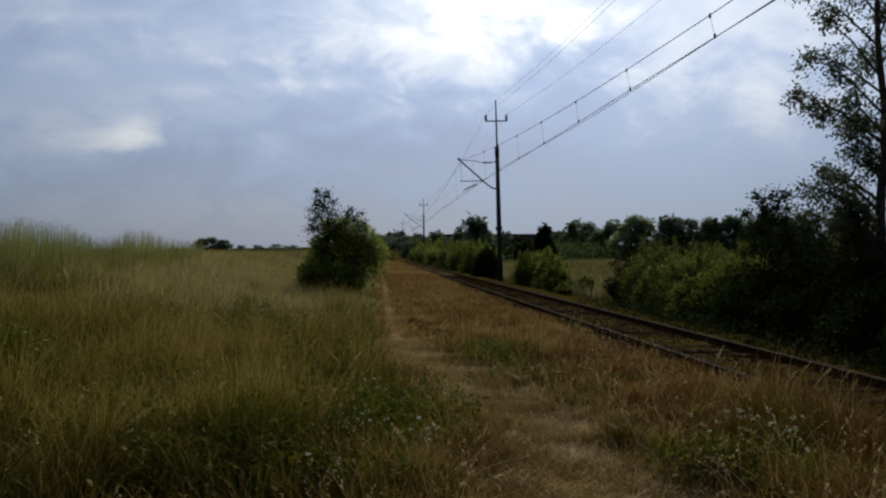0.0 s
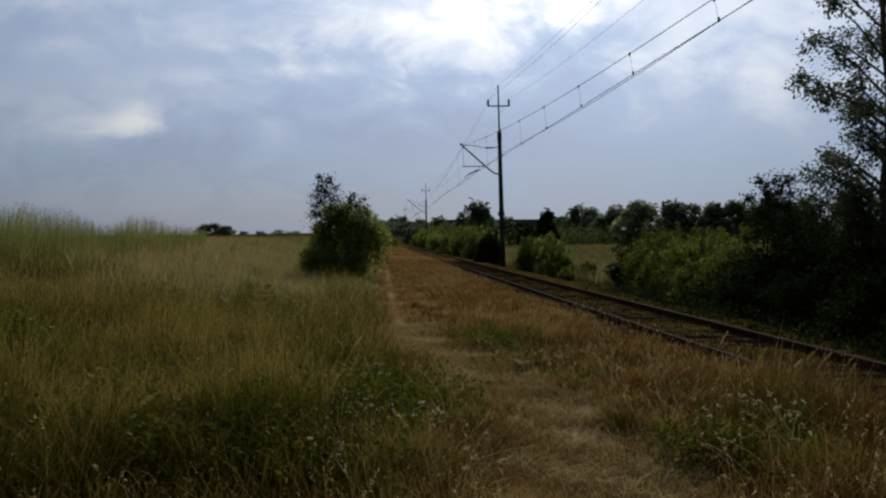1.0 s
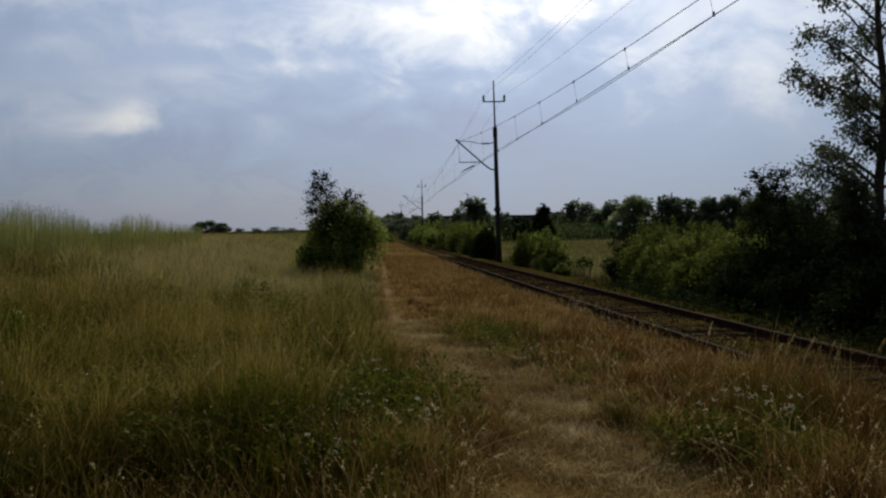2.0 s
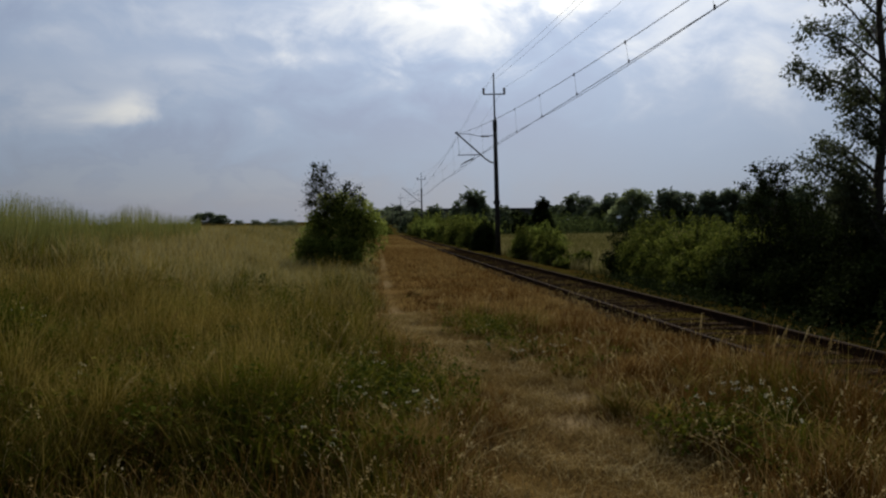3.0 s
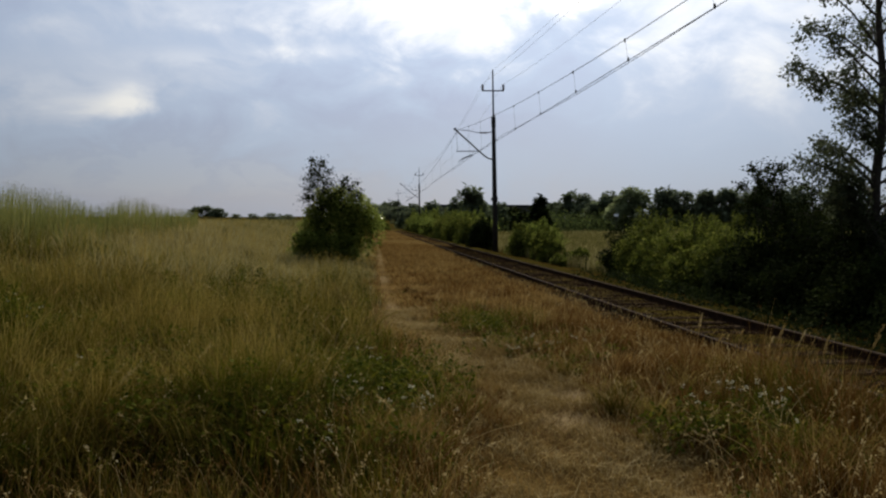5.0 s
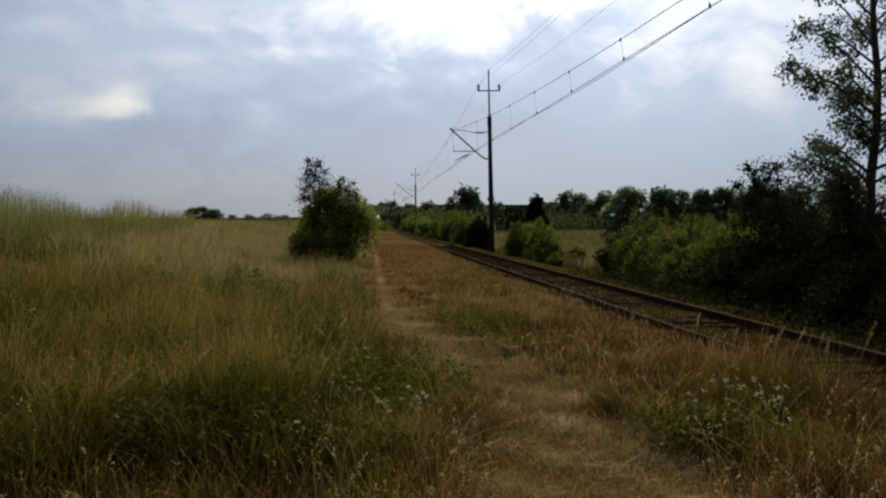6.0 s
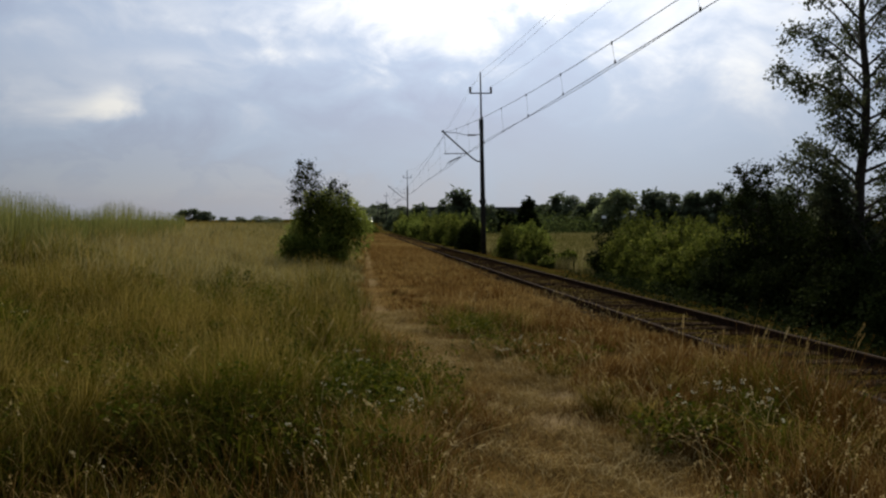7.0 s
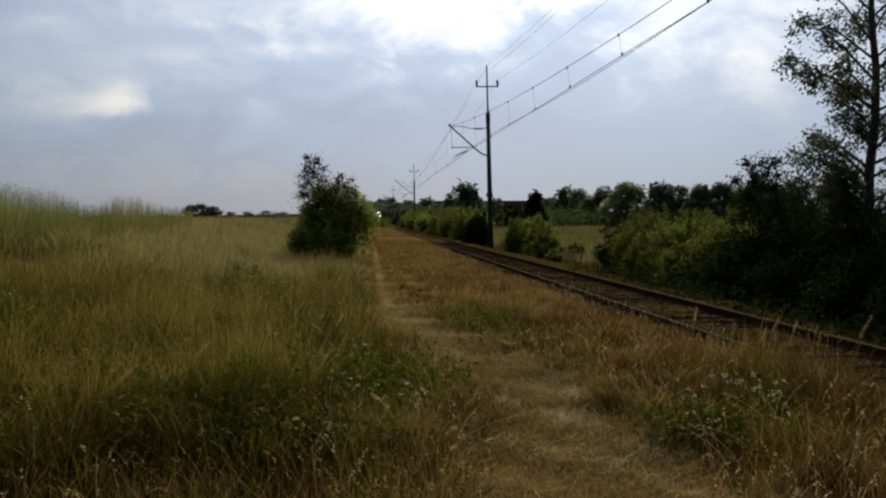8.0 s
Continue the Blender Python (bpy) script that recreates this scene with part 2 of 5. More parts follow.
MAT = dict(
    soil=ground_material(),
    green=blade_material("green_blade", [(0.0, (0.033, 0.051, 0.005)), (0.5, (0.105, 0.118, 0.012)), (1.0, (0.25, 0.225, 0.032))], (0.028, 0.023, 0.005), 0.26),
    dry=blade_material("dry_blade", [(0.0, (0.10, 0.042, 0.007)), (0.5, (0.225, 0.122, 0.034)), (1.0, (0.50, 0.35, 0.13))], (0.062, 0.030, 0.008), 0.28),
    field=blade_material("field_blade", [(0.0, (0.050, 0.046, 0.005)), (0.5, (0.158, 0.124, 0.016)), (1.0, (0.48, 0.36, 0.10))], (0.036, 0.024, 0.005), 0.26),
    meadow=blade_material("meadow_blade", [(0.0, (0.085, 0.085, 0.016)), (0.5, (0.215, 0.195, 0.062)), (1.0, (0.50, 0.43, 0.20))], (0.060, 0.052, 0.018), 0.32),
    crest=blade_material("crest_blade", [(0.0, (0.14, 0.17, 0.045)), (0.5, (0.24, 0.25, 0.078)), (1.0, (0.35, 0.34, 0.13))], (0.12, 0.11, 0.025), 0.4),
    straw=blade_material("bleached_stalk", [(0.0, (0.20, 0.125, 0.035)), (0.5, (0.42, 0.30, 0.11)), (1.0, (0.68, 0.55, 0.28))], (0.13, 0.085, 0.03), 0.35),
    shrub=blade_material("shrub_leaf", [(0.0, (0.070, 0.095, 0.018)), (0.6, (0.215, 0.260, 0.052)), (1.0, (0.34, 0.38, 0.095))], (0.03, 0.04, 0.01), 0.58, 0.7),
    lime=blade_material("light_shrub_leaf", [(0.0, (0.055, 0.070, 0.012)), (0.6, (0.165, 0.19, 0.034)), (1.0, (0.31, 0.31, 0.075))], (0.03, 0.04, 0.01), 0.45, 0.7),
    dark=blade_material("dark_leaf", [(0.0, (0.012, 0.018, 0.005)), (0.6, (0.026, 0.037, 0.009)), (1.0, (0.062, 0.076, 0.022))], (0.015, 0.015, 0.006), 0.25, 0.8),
    # far leaves lightened: aerial haze is put into their base colour
    far=blade_material("hazed_far_leaf", [(0.0, (0.10, 0.13, 0.075)), (0.6, (0.16, 0.19, 0.11)), (1.0, (0.23, 0.26, 0.14))], (0.03, 0.04, 0.02), 0.5, 0.8),
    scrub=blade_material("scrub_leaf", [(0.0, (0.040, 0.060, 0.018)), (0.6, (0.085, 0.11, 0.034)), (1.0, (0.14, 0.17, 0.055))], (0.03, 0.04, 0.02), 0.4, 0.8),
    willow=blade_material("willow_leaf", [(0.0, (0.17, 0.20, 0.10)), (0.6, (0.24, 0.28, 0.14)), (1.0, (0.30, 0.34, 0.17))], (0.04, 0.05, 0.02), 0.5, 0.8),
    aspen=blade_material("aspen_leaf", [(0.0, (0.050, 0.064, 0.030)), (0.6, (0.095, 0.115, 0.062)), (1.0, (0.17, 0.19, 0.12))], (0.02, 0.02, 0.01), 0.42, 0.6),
    bark=mottled("grey_brown_bark", (0.035, 0.028, 0.022), (0.10, 0.085, 0.068), 14.0, 0.9, 0, 0.8),
    rail=rail_steel(),
    sleeper=mottled("weathered_concrete", (0.026, 0.018, 0.011), (0.075, 0.052, 0.032), 5.0, 0.95, 0, 0.5, spec=0.0),
    ballast=mottled("brown_ballast", (0.020, 0.011, 0.006), (0.044, 0.025, 0.014), 9.0, 0.95, 0, 0.6, spec=0.0),
    pole=mottled("dark_mast_concrete", (0.022, 0.021, 0.021), (0.058, 0.054, 0.050), 3.0, 0.9, 0, 0.3, spec=0.1),
    steel=mottled("painted_steel_tube", (0.024, 0.024, 0.027), (0.055, 0.055, 0.058), 8.0, 0.7, 0.1, 0.2, spec=0.15),
    porcelain=mottled("brown_porcelain", (0.05, 0.03, 0.022), (0.09, 0.05, 0.035), 20.0, 0.25, 0, 0.05),
    wire=mottled("oxidised_wire", (0.022, 0.020, 0.020), (0.045, 0.040, 0.036), 2.0, 0.7, 0.2, 0.1, spec=0.15),
    petal=mottled("white_petal", (0.72, 0.66, 0.42), (0.85, 0.80, 0.58), 60.0, 0.8, 0, 0.1, spec=0.05),
    white=mottled("white_paint", (0.68, 0.68, 0.66), (0.82, 0.82, 0.80), 2.0, 0.5, 0, 0.1),
    wall=mottled("dark_cladding", (0.07, 0.075, 0.08), (0.12, 0.125, 0.13), 0.4, 0.8, 0, 0.1),
    roof=mottled("dark_roof_sheet", (0.045, 0.05, 0.058), (0.075, 0.08, 0.09), 0.6, 0.6, 0, 0.1),
    glass=mottled("tinted_glass", (0.012, 0.014, 0.016), (0.02, 0.022, 0.025), 3.0, 0.12, 0, 0.0, spec=0.6),
    black=mottled("black_rubber", (0.012, 0.012, 0.012), (0.03, 0.03, 0.03), 20.0, 0.7, 0, 0.1),
    stripe=mottled("yellow_paint", (0.62, 0.42, 0.05), (0.72, 0.50, 0.07), 3.0, 0.5, 0, 0.1),
)


def glow_material():
    mat, n = shader("headlight_glow")
    e = n.add("ShaderNodeEmission", {0: (1.0, 0.96, 0.85, 1), 1: 9.0})
    n.add("ShaderNodeOutputMaterial", {0: e.outputs[0]})
    return mat


MAT["glow"] = glow_material()

# ---- the lie of the land ----
rng = np.random.default_rng(7)
NEAR_RAIL, FAR_RAIL, TRACK = 4.67, 6.17, 5.42
RAIL_TOP = 0.03


def smooth(a, b, x):
    s = np.clip((np.asarray(x, float) - a) / (b - a), 0, 1)
    return s * s * (3 - 2 * s)


def track_rise(y):
    """The line climbs gently far off."""
    d = np.maximum(np.asarray(y, float) - 150.0, 0)
    return np.where(d < 60, d * d / 60 * 0.0055, 0.011 * (d - 30)) * (1 - 0.6 * smooth(700, 1500, y))


def wobble(x, y, size, seed=0):
    """Cheap smooth unevenness between -1 and 1."""
    x, y = np.asarray(x, float) / size + seed * 3.7, np.asarray(y, float) / size - seed * 1.9
    return (np.sin(x * 1.7 + 1.3 * np.sin(y * 1.1 + seed)) + np.sin(y * 1.9 + 1.1 * np.sin(x * 1.3 - seed)) + np.sin((x + y) * 2.7 + seed)) / 3


def clumpy(x, y, size, seed=0, octaves=3):
    """Patchy value noise between about -1 and 1, for clumps of growth."""
    x, y = np.asarray(x, float) / size + 91.3 * seed, np.asarray(y, float) / size - 57.7 * seed
    total, gain = 0.0, 1.0
    for _ in range(octaves):
        ix, iy = np.floor(x), np.floor(y)
        fx, fy = x - ix, y - iy
        fx, fy = fx * fx * (3 - 2 * fx), fy * fy * (3 - 2 * fy)

        def corner(a, b):
            h = np.sin((ix + a) * 127.1 + (iy + b) * 311.7 + seed * 74.7) * 43758.5453
            return 2 * (h - np.floor(h)) - 1
        total = total + gain * ((corner(0, 0) * (1 - fx) + corner(1, 0) * fx) * (1 - fy) + (corner(0, 1) * (1 - fx) + corner(1, 1) * fx) * fy)
        x, y, gain = x * 2.1 + 5.2, y * 2.1 + 1.3, gain * 0.5
    return np.clip(total * 0.85, -1, 1)


PATH_Y = [-5, 2, 4, 5.9, 6.7, 7.5, 9.9, 11.4, 14, 18.4, 39, 90, 160]
PATH_X = [0.6, 1.0, 1.2, 1.45, 1.55, 1.31, 0.97, 0.55, 0.34, 0.26, 0.28, 0.15, 0.1]


def path_x(y):
    return np.interp(y, PATH_Y, PATH_X)


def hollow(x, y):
    """1 in the dips of the near grass where growth is thin and shade is painted in, 0 outside."""
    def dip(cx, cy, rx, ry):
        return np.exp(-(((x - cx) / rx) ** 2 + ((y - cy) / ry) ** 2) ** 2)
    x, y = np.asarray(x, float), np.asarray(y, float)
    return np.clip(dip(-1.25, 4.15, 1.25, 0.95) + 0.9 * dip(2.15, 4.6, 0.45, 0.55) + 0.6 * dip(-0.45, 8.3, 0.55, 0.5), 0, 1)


def ground_z(x, y):
    x, y = np.asarray(x, float), np.asarray(y, float)
    bank = 1.05 * smooth(-1.2, -9.5, x) + 0.006 * np.clip(y - 15, 0, 80) * smooth(-3, -9, x)
    bank = bank + 0.10 * wobble(x, y, 3.1, 1) * smooth(-1, -4, x)
    verge = 0.03 * wobble(x, y, 1.3, 2) + 0.015 * wobble(x, y, 0.45, 3)
    verge = verge - 0.04 * np.exp(-((x - path_x(y)) / 0.3) ** 2)
    verge = verge - 0.16 * hollow(x, y)
    cut = -0.12 * smooth(3.5, 4.3, x)
    beyond = -0.22 * smooth(7.3, 8.6, x) + 0.75 * smooth(20, 120, x - 8 + 0.25 * np.maximum(y, 0))
    near = smooth(260, 120, np.hypot(x, y))
    far_roll = 1.2 * wobble(x, y, 170.0, 4) * smooth(200, 600, np.hypot(x, y))
    return bank + verge * near + cut + beyond + track_rise(y) * smooth(-1000, 0, y) + far_roll


def axis(fine0, fine1, step, reach):
    """Even steps in the middle, growing steps outward."""
    mid = list(np.arange(fine0, fine1, step))
    out, s = [fine1], step
    while out[-1] < reach:
        s *= 1.16
        out.append(out[-1] + s)
    back, s = [fine0 - step], step
    while back[-1] > -reach:
        s *= 1.16
        back.append(back[-1] - s)
    return np.array(back[::-1] + mid + out)


def build_ground():
    xs, ys = axis(-7, 9, 0.12, 3000), axis(2, 22, 0.14, 3000)
    gx, gy = np.meshgrid(xs, ys)
    gz = ground_z(gx, gy)
    nx, ny = len(xs), len(ys)
    i = np.arange(ny - 1)[:, None] * nx + np.arange(nx - 1)[None, :]
    tris = np.concatenate([np.stack([i, i + 1, i + nx + 1], -1).reshape(-1, 3), np.stack([i, i + nx + 1, i + nx], -1).reshape(-1, 3)])
    x, y = gx.ravel(), gy.ravel()
    dp = np.abs(x - path_x(y))
    dry = smooth(-1.5, 0.8, x) * (0.10 * smooth(6.9, 6.3, x) + 0.90 * smooth(4.6, 4.0, x)) * (0.75 + 0.25 * wobble(x, y, 1.1, 5))
    track_mark = np.exp(-(dp / 0.15) ** 2) * (0.14 + 0.48 * smooth(-0.1, 0.5, wobble(x, y, 1.7, 6))) * smooth(9.0, 13, y)
    patch = np.exp(-(((x - 1.85) / 0.32) ** 2 + ((y - 6.65) / 0.44) ** 2)) + 0.8 * np.exp(-(((x - 1.62) / 0.25) ** 2 + ((y - 5.85) / 0.36) ** 2)) \
        + 0.9 * np.exp(-(((x - 0.26) / 0.12) ** 2 + ((y - 11.2) / 0.6) ** 2))
    bare = np.clip(np.maximum(track_mark, patch), 0, 1) * (0.8 + 0.2 * wobble(x, y, 0.25, 7))
    me = tri_mesh("ground", np.stack([x, y, gz.ravel()], 1), tris, MAT["soil"], {"dry": dry, "bare": bare})
    me.polygons.foreach_set("use_smooth", [True] * len(me.polygons))
    return tagged(new("ground", me), "rough meadow ground with a trodden sandy footpath beside the railway", "ground", kind="structure")


build_ground()


# ---- railway ----
def rail_geo(x0):
    half = [(-0.075, 0.0), (-0.075, 0.012), (-0.018, 0.03), (-0.010, 0.05), (-0.010, 0.122), (-0.036, 0.136), (-0.036, 0.160), (-0.020, 0.172)]
    ring = half + [(-x, z) for x, z in half[::-1]]
    ys = [-40, -10, 5, 20, 40, 80, 120, 150, 170, 190, 210, 250, 320, 420, 560, 760]
    g, head = Geo(), []
    for y in ys:
        for x, z in ring:
            g.v.append((x0 + x, y, RAIL_TOP - 0.172 + z + float(track_rise(y))))
            head.append(1.0 if z > 0.13 else 0.0)
    n = len(ring)
    for k in range(len(ys) - 1):
        for s in range(n):
            i, j = k * n + s, k * n + (s + 1) % n
            g.f.append((i, i + n, j + n, j))
    me = g.mesh("rail")
    me.attributes.new("head", "FLOAT", "POINT").data.foreach_set("value", head)
    return me


def build_track():
    track = tagged(new("railway_track"), "single railway track with rusty rails and concrete sleepers in dry weeds", "railway track", kind="structure")
    for x in (NEAR_RAIL, FAR_RAIL):
        part("rail", rail_geo(x), MAT["rail"], track, "rusty steel rail with a worn bright top")
    # ballast stones, heaped low between and beside the rails
    n = 30000
    y = np.where(rng.random(n) < 0.92, 4 + 156 * rng.random(n) ** 2.4, rng.uniform(-18, 4, n))
    x = np.where(rng.random(n) < 0.72, rng.uniform(4.45, 6.4, n), rng.uniform(4.0, 6.9, n))
    size = rng.uniform(0.012, 0.026, n) * (1 + np.maximum(y - 15, 0) * 0.03)
    z = ground_z(x, y) + 0.045 * smooth(3.9, 4.5, x) * smooth(6.9, 6.3, x) + rng.uniform(-0.015, 0.018, n)
    base = np.array([(1, 0, 0), (-0.6, 0.8, 0.1), (-0.5, -0.85, -0.1), (0.1, 0.1, 0.8), (0, -0.1, -0.7)])
    jag = base[None] * size[:, None, None] * rng.uniform(0.7, 1.4, (n, 5, 3))
    jag[:, :, 2] *= 0.55
    a = rng.uniform(0, 6.28, n)
    rot = np.stack([np.cos(a), -np.sin(a), np.sin(a), np.cos(a)], 1).reshape(n, 2, 2)
    jag[:, :, :2] = np.einsum("nij,nkj->nki", rot, jag[:, :, :2])
    v = jag + np.stack([x, y, z], 1)[:, None]
    f = np.array([(0, 1, 3), (1, 2, 3), (2, 0, 3), (1, 0, 4), (2, 1, 4), (0, 2, 4)])
    tris = (np.arange(n) * 5)[:, None, None] + f[None]
    tagged(part("ballast", tri_mesh("ballast", v, tris, MAT["ballast"]), None, track, "brown crushed stone between the sleepers"), kind="stuff")
    return track


track = build_track()


# ---- overhead line ----
MAST_Y = (49.0, 135.0, 230.0, 338.0)
MAST_X = (8.13, 8.3, 7.5, 7.2)


def build_mast(y, x, lean, reach=1.0, lift=0.0):
    """Tapered pole with a thin steel top, crossarm, bracket, stay and registration arm over the track."""
    base = new("catenary_mast")
    z0 = float(ground_z(x, y))
    base.matrix_world = pose(x, y, float(track_rise(y)), 0, lean, 0)
    low = z0 - float(track_rise(y)) - 0.3
    g = Geo()
    g.tube([(0, 0, low), (0, 0, 3.2), (0, 0, 8.45)], [0.185, 0.165, 0.125], 12)
    part("pole", g, MAT["pole"], base, "dark tapered concrete pole", True)
    g = Geo()
    g.tube([(0, 0, 3.15), (0, 0, 3.42)], [0.21, 0.21], 12)
    g.box(-0.24, -0.06, 3.2, -0.2, 0.06, 3.36)
    part("collar", g, MAT["steel"], base, "steel band on the pole")
    g = Geo()
    g.tube([(0, 0, 8.1), (0, 0, 8.75), (0, 0, 8.8)], [0.15, 0.15, 0.06], 10)
    g.tube([(0, 0, 8.7), (0, 0, 11.9)], [0.062, 0.045], 8)
    part("top_tube", g, MAT["steel"], base, "thin steel extension tube")
    g = Geo()
    g.tube([(-0.74, 0, 10.5), (0.74, 0, 10.5)], 0.045, 6)
    part("crossarm", g, MAT["steel"], base)
    for sx in (-0.7, 0.7):
        g = Geo()
        for k in range(4):
            g.tube([(sx, 0, 10.52 + 0.1 * k), (sx, 0, 10.56 + 0.1 * k), (sx, 0, 10.62 + 0.1 * k)], [0.045, 0.10, 0.05], 8)
        part("insulator", g, MAT["porcelain"], base, "ribbed brown insulator")
    g = Geo()
    tip = -2.62 * reach
    g.tube([(-0.14, 0, 5.95 + 0.5 * lift), (-0.38, 0, 6.0 + 0.5 * lift), (-0.72, 0, 6.24 + 0.5 * lift), (tip, 0, 7.98 + lift)], [0.05, 0.05, 0.05, 0.05], 8)
    g.tube([(tip - 0.06, 0, 7.95 + lift), (tip + 0.1, 0, 8.03 + lift)], 0.06, 6)
    part("bracket", g, MAT["steel"], base, "slanting bracket tube")
    g = Geo()
    g.tube([(tip + 0.07, 0, 7.92 + lift), (-1.7, 0, 7.88 + 0.6 * lift), (-1.15, 0, 7.74), (-0.95, 0, 7.72)], 0.022, 5)
    g.tube([(-0.4, 0, 7.72), (-0.1, 0, 7.78)], 0.03, 5)
    part("stay", g, MAT["steel"], base)
    g = Geo()
    for k in range(5):
        g.tube([(-0.95 + 0.11 * k, 0, 7.72), (-0.90 + 0.11 * k, 0, 7.72), (-0.85 + 0.11 * k, 0, 7.72)], [0.03, 0.085, 0.03], 7)
    part("insulator", g, MAT["porcelain"], base, "ribbed brown insulator")
    g = Geo()
    g.tube([(-2.52, 0, 6.50), (-1.0, 0, 6.50)], 0.032, 6)
    g.tube([(-2.45, 0, 6.5), (-2.5, 0, 7.85)], 0.010, 4)
    part("registration_tube", g, MAT["steel"], base)
    g = Geo()
    g.tube([(-1.42, 0, 6.46), (-1.42, 0, 6.24), (-1.6, 0, 6.22), (-2.35, 0, 5.86), (-2.42, 0, 5.70)], [0.028, 0.028, 0.026, 0.024, 0.02], 6)
    g.tube([(-1.5, 0.02, 6.30), (-2.2, 0.02, 5.98)], 0.02, 5)
    part("steady_arm", g, MAT["steel"], base, "cranked steady arm holding the contact wire")
    return tagged(base, "dark railway catenary mast with a slanting bracket and insulated crossarm", "mast", "catenary masts along the line")


for my, mx, lean, reach, lift in zip(MAST_Y, MAST_X, (-1.2, -0.4, 0.0, 0.0), (1.0, 1.33, 1.2, 1.0), (0.0, 1.0, 0.8, 0.0)):
    build_mast(my, mx, lean, reach, lift)


def span(a, b, sag, n=24):
    a, b = Vector(a), Vector(b)
    pts = []
    for k in range(n + 1):
        s = k / n
        p = a.lerp(b, s)
        p.z -= 4 * sag * s * (1 - s)
        pts.append(p)
    return pts


def along(pts, y):
    for p, q in zip(pts, pts[1:]):
        if min(p.y, q.y) <= y <= max(p.y, q.y):
            return p.lerp(q, (y - p.y) / (q.y - p.y))
    return pts[-1]


def wire(name, pts, r, label):
    g = Geo()
    g.tube(pts, r, 5)
    return tagged(part(name, g, MAT["wire"]), label, "wire", "overhead wires along the line")


def build_wires():
    # support points: rear (behind the camera), then each mast
    posts = [(6.98, -36.0)] + [(x - 2.52, y) for x, y in zip((8.13, 8.3, 8.0, 8.1), MAST_Y)]
    carry, contact = [], []
    for k, ((xa, ya), (xb, yb)) in enumerate(zip(posts, posts[1:])):
        za, zb = float(track_rise(ya)), float(track_rise(yb))
        carry.append(span((xa, ya, 7.90 + za), (xb, yb, 7.90 + zb), 1.92 if k == 0 else 1.25))
        contact.append(span((xa + 0.1, ya, 5.66 + za), (xb + 0.08, yb, 5.66 + zb), 0.05))
    wire("messenger_wire", [p for s in carry for p in s], 0.0095, "dark stranded carrying wire of the overhead line")
    wire("contact_wire", [p for s in contact for p in s], 0.0095, "dark copper contact wire hung over the track")
    wire("contact_wire", [p + Vector((0.10 + 0.06 * math.sin(p.y * 0.16), 0, 0.06 + 0.09 * math.sin(p.y * 0.21))) for s in contact for p in s], 0.008,
         "second dark copper contact wire hung beside the first")
    for k, (s, c) in enumerate(zip(carry, contact)):
        y0, y1 = s[0].y, s[-1].y
        for y in ([17.7 + 4.45 * j for j in range(-11, 7)] if k == 0 else [y0 + (y1 - y0) * (j + 0.5) / 9 for j in range(9)]):
            top, low = along(s, y), along(c, y)
            g = Geo()
            g.tube([top, low], 0.0038, 4)
            g.tube([low + Vector((0, 0, -0.02)), low + Vector((0, 0, 0.07))], 0.024, 5)
            g.tube([top + Vector((0, 0, -0.06)), top + Vector((0, 0, 0.03))], 0.022, 5)
            tagged(part("dropper_wire", g, MAT["wire"]), "thin dropper between carrying wire and contact wire", "wire", "droppers of the overhead line")
    feeders = [(-0.7, 10.95), (0.7, 10.95), (0.0, 11.9)]
    for off, h in feeders:
        pts = []
        ends = [(8.3, -34.0)] + list(zip((7.9, 8.25, 8.0, 8.1), MAST_Y))
        for (xa, ya), (xb, yb) in zip(ends, ends[1:]):
            pts += span((xa + off, ya, h + float(track_rise(ya))), (xb + off, yb, h + float(track_rise(yb))), 1.75)
        wire("feeder_wire", pts, 0.0055, "thin pale supply wire on the mast tops")


build_wires()


# ---- plants ----
def blades(roots, height, width, lean, heading, tone, seg=2, droop=0.0):
    """Arrays of bent tapering blades: vertices, triangles, tone and place along the blade."""
    n = len(roots)
    roots, height, width, lean = np.asarray(roots), np.asarray(height), np.asarray(width), np.asarray(lean)
    dirx, diry = np.cos(heading), np.sin(heading)
    face = rng.uniform(0, 6.28, n)
    wx, wy = np.cos(face), np.sin(face)
    vs, al = [], []
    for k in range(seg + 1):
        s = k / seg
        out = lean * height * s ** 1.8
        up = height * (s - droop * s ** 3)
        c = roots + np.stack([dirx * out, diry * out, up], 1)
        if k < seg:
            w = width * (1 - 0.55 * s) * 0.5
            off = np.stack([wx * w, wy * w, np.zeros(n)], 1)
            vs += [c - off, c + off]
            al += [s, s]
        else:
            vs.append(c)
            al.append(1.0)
    per = 2 * seg + 1
    v = np.stack(vs, 1)
    f = []
    for k in range(seg - 1):
        a = 2 * k
        f += [(a, a + 1, a + 3), (a, a + 3, a + 2)]
    f.append((2 * seg - 2, 2 * seg - 1, 2 * seg))
    tris = (np.arange(n) * per)[:, None, None] + np.array(f)[None]
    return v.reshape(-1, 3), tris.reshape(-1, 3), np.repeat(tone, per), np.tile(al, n)


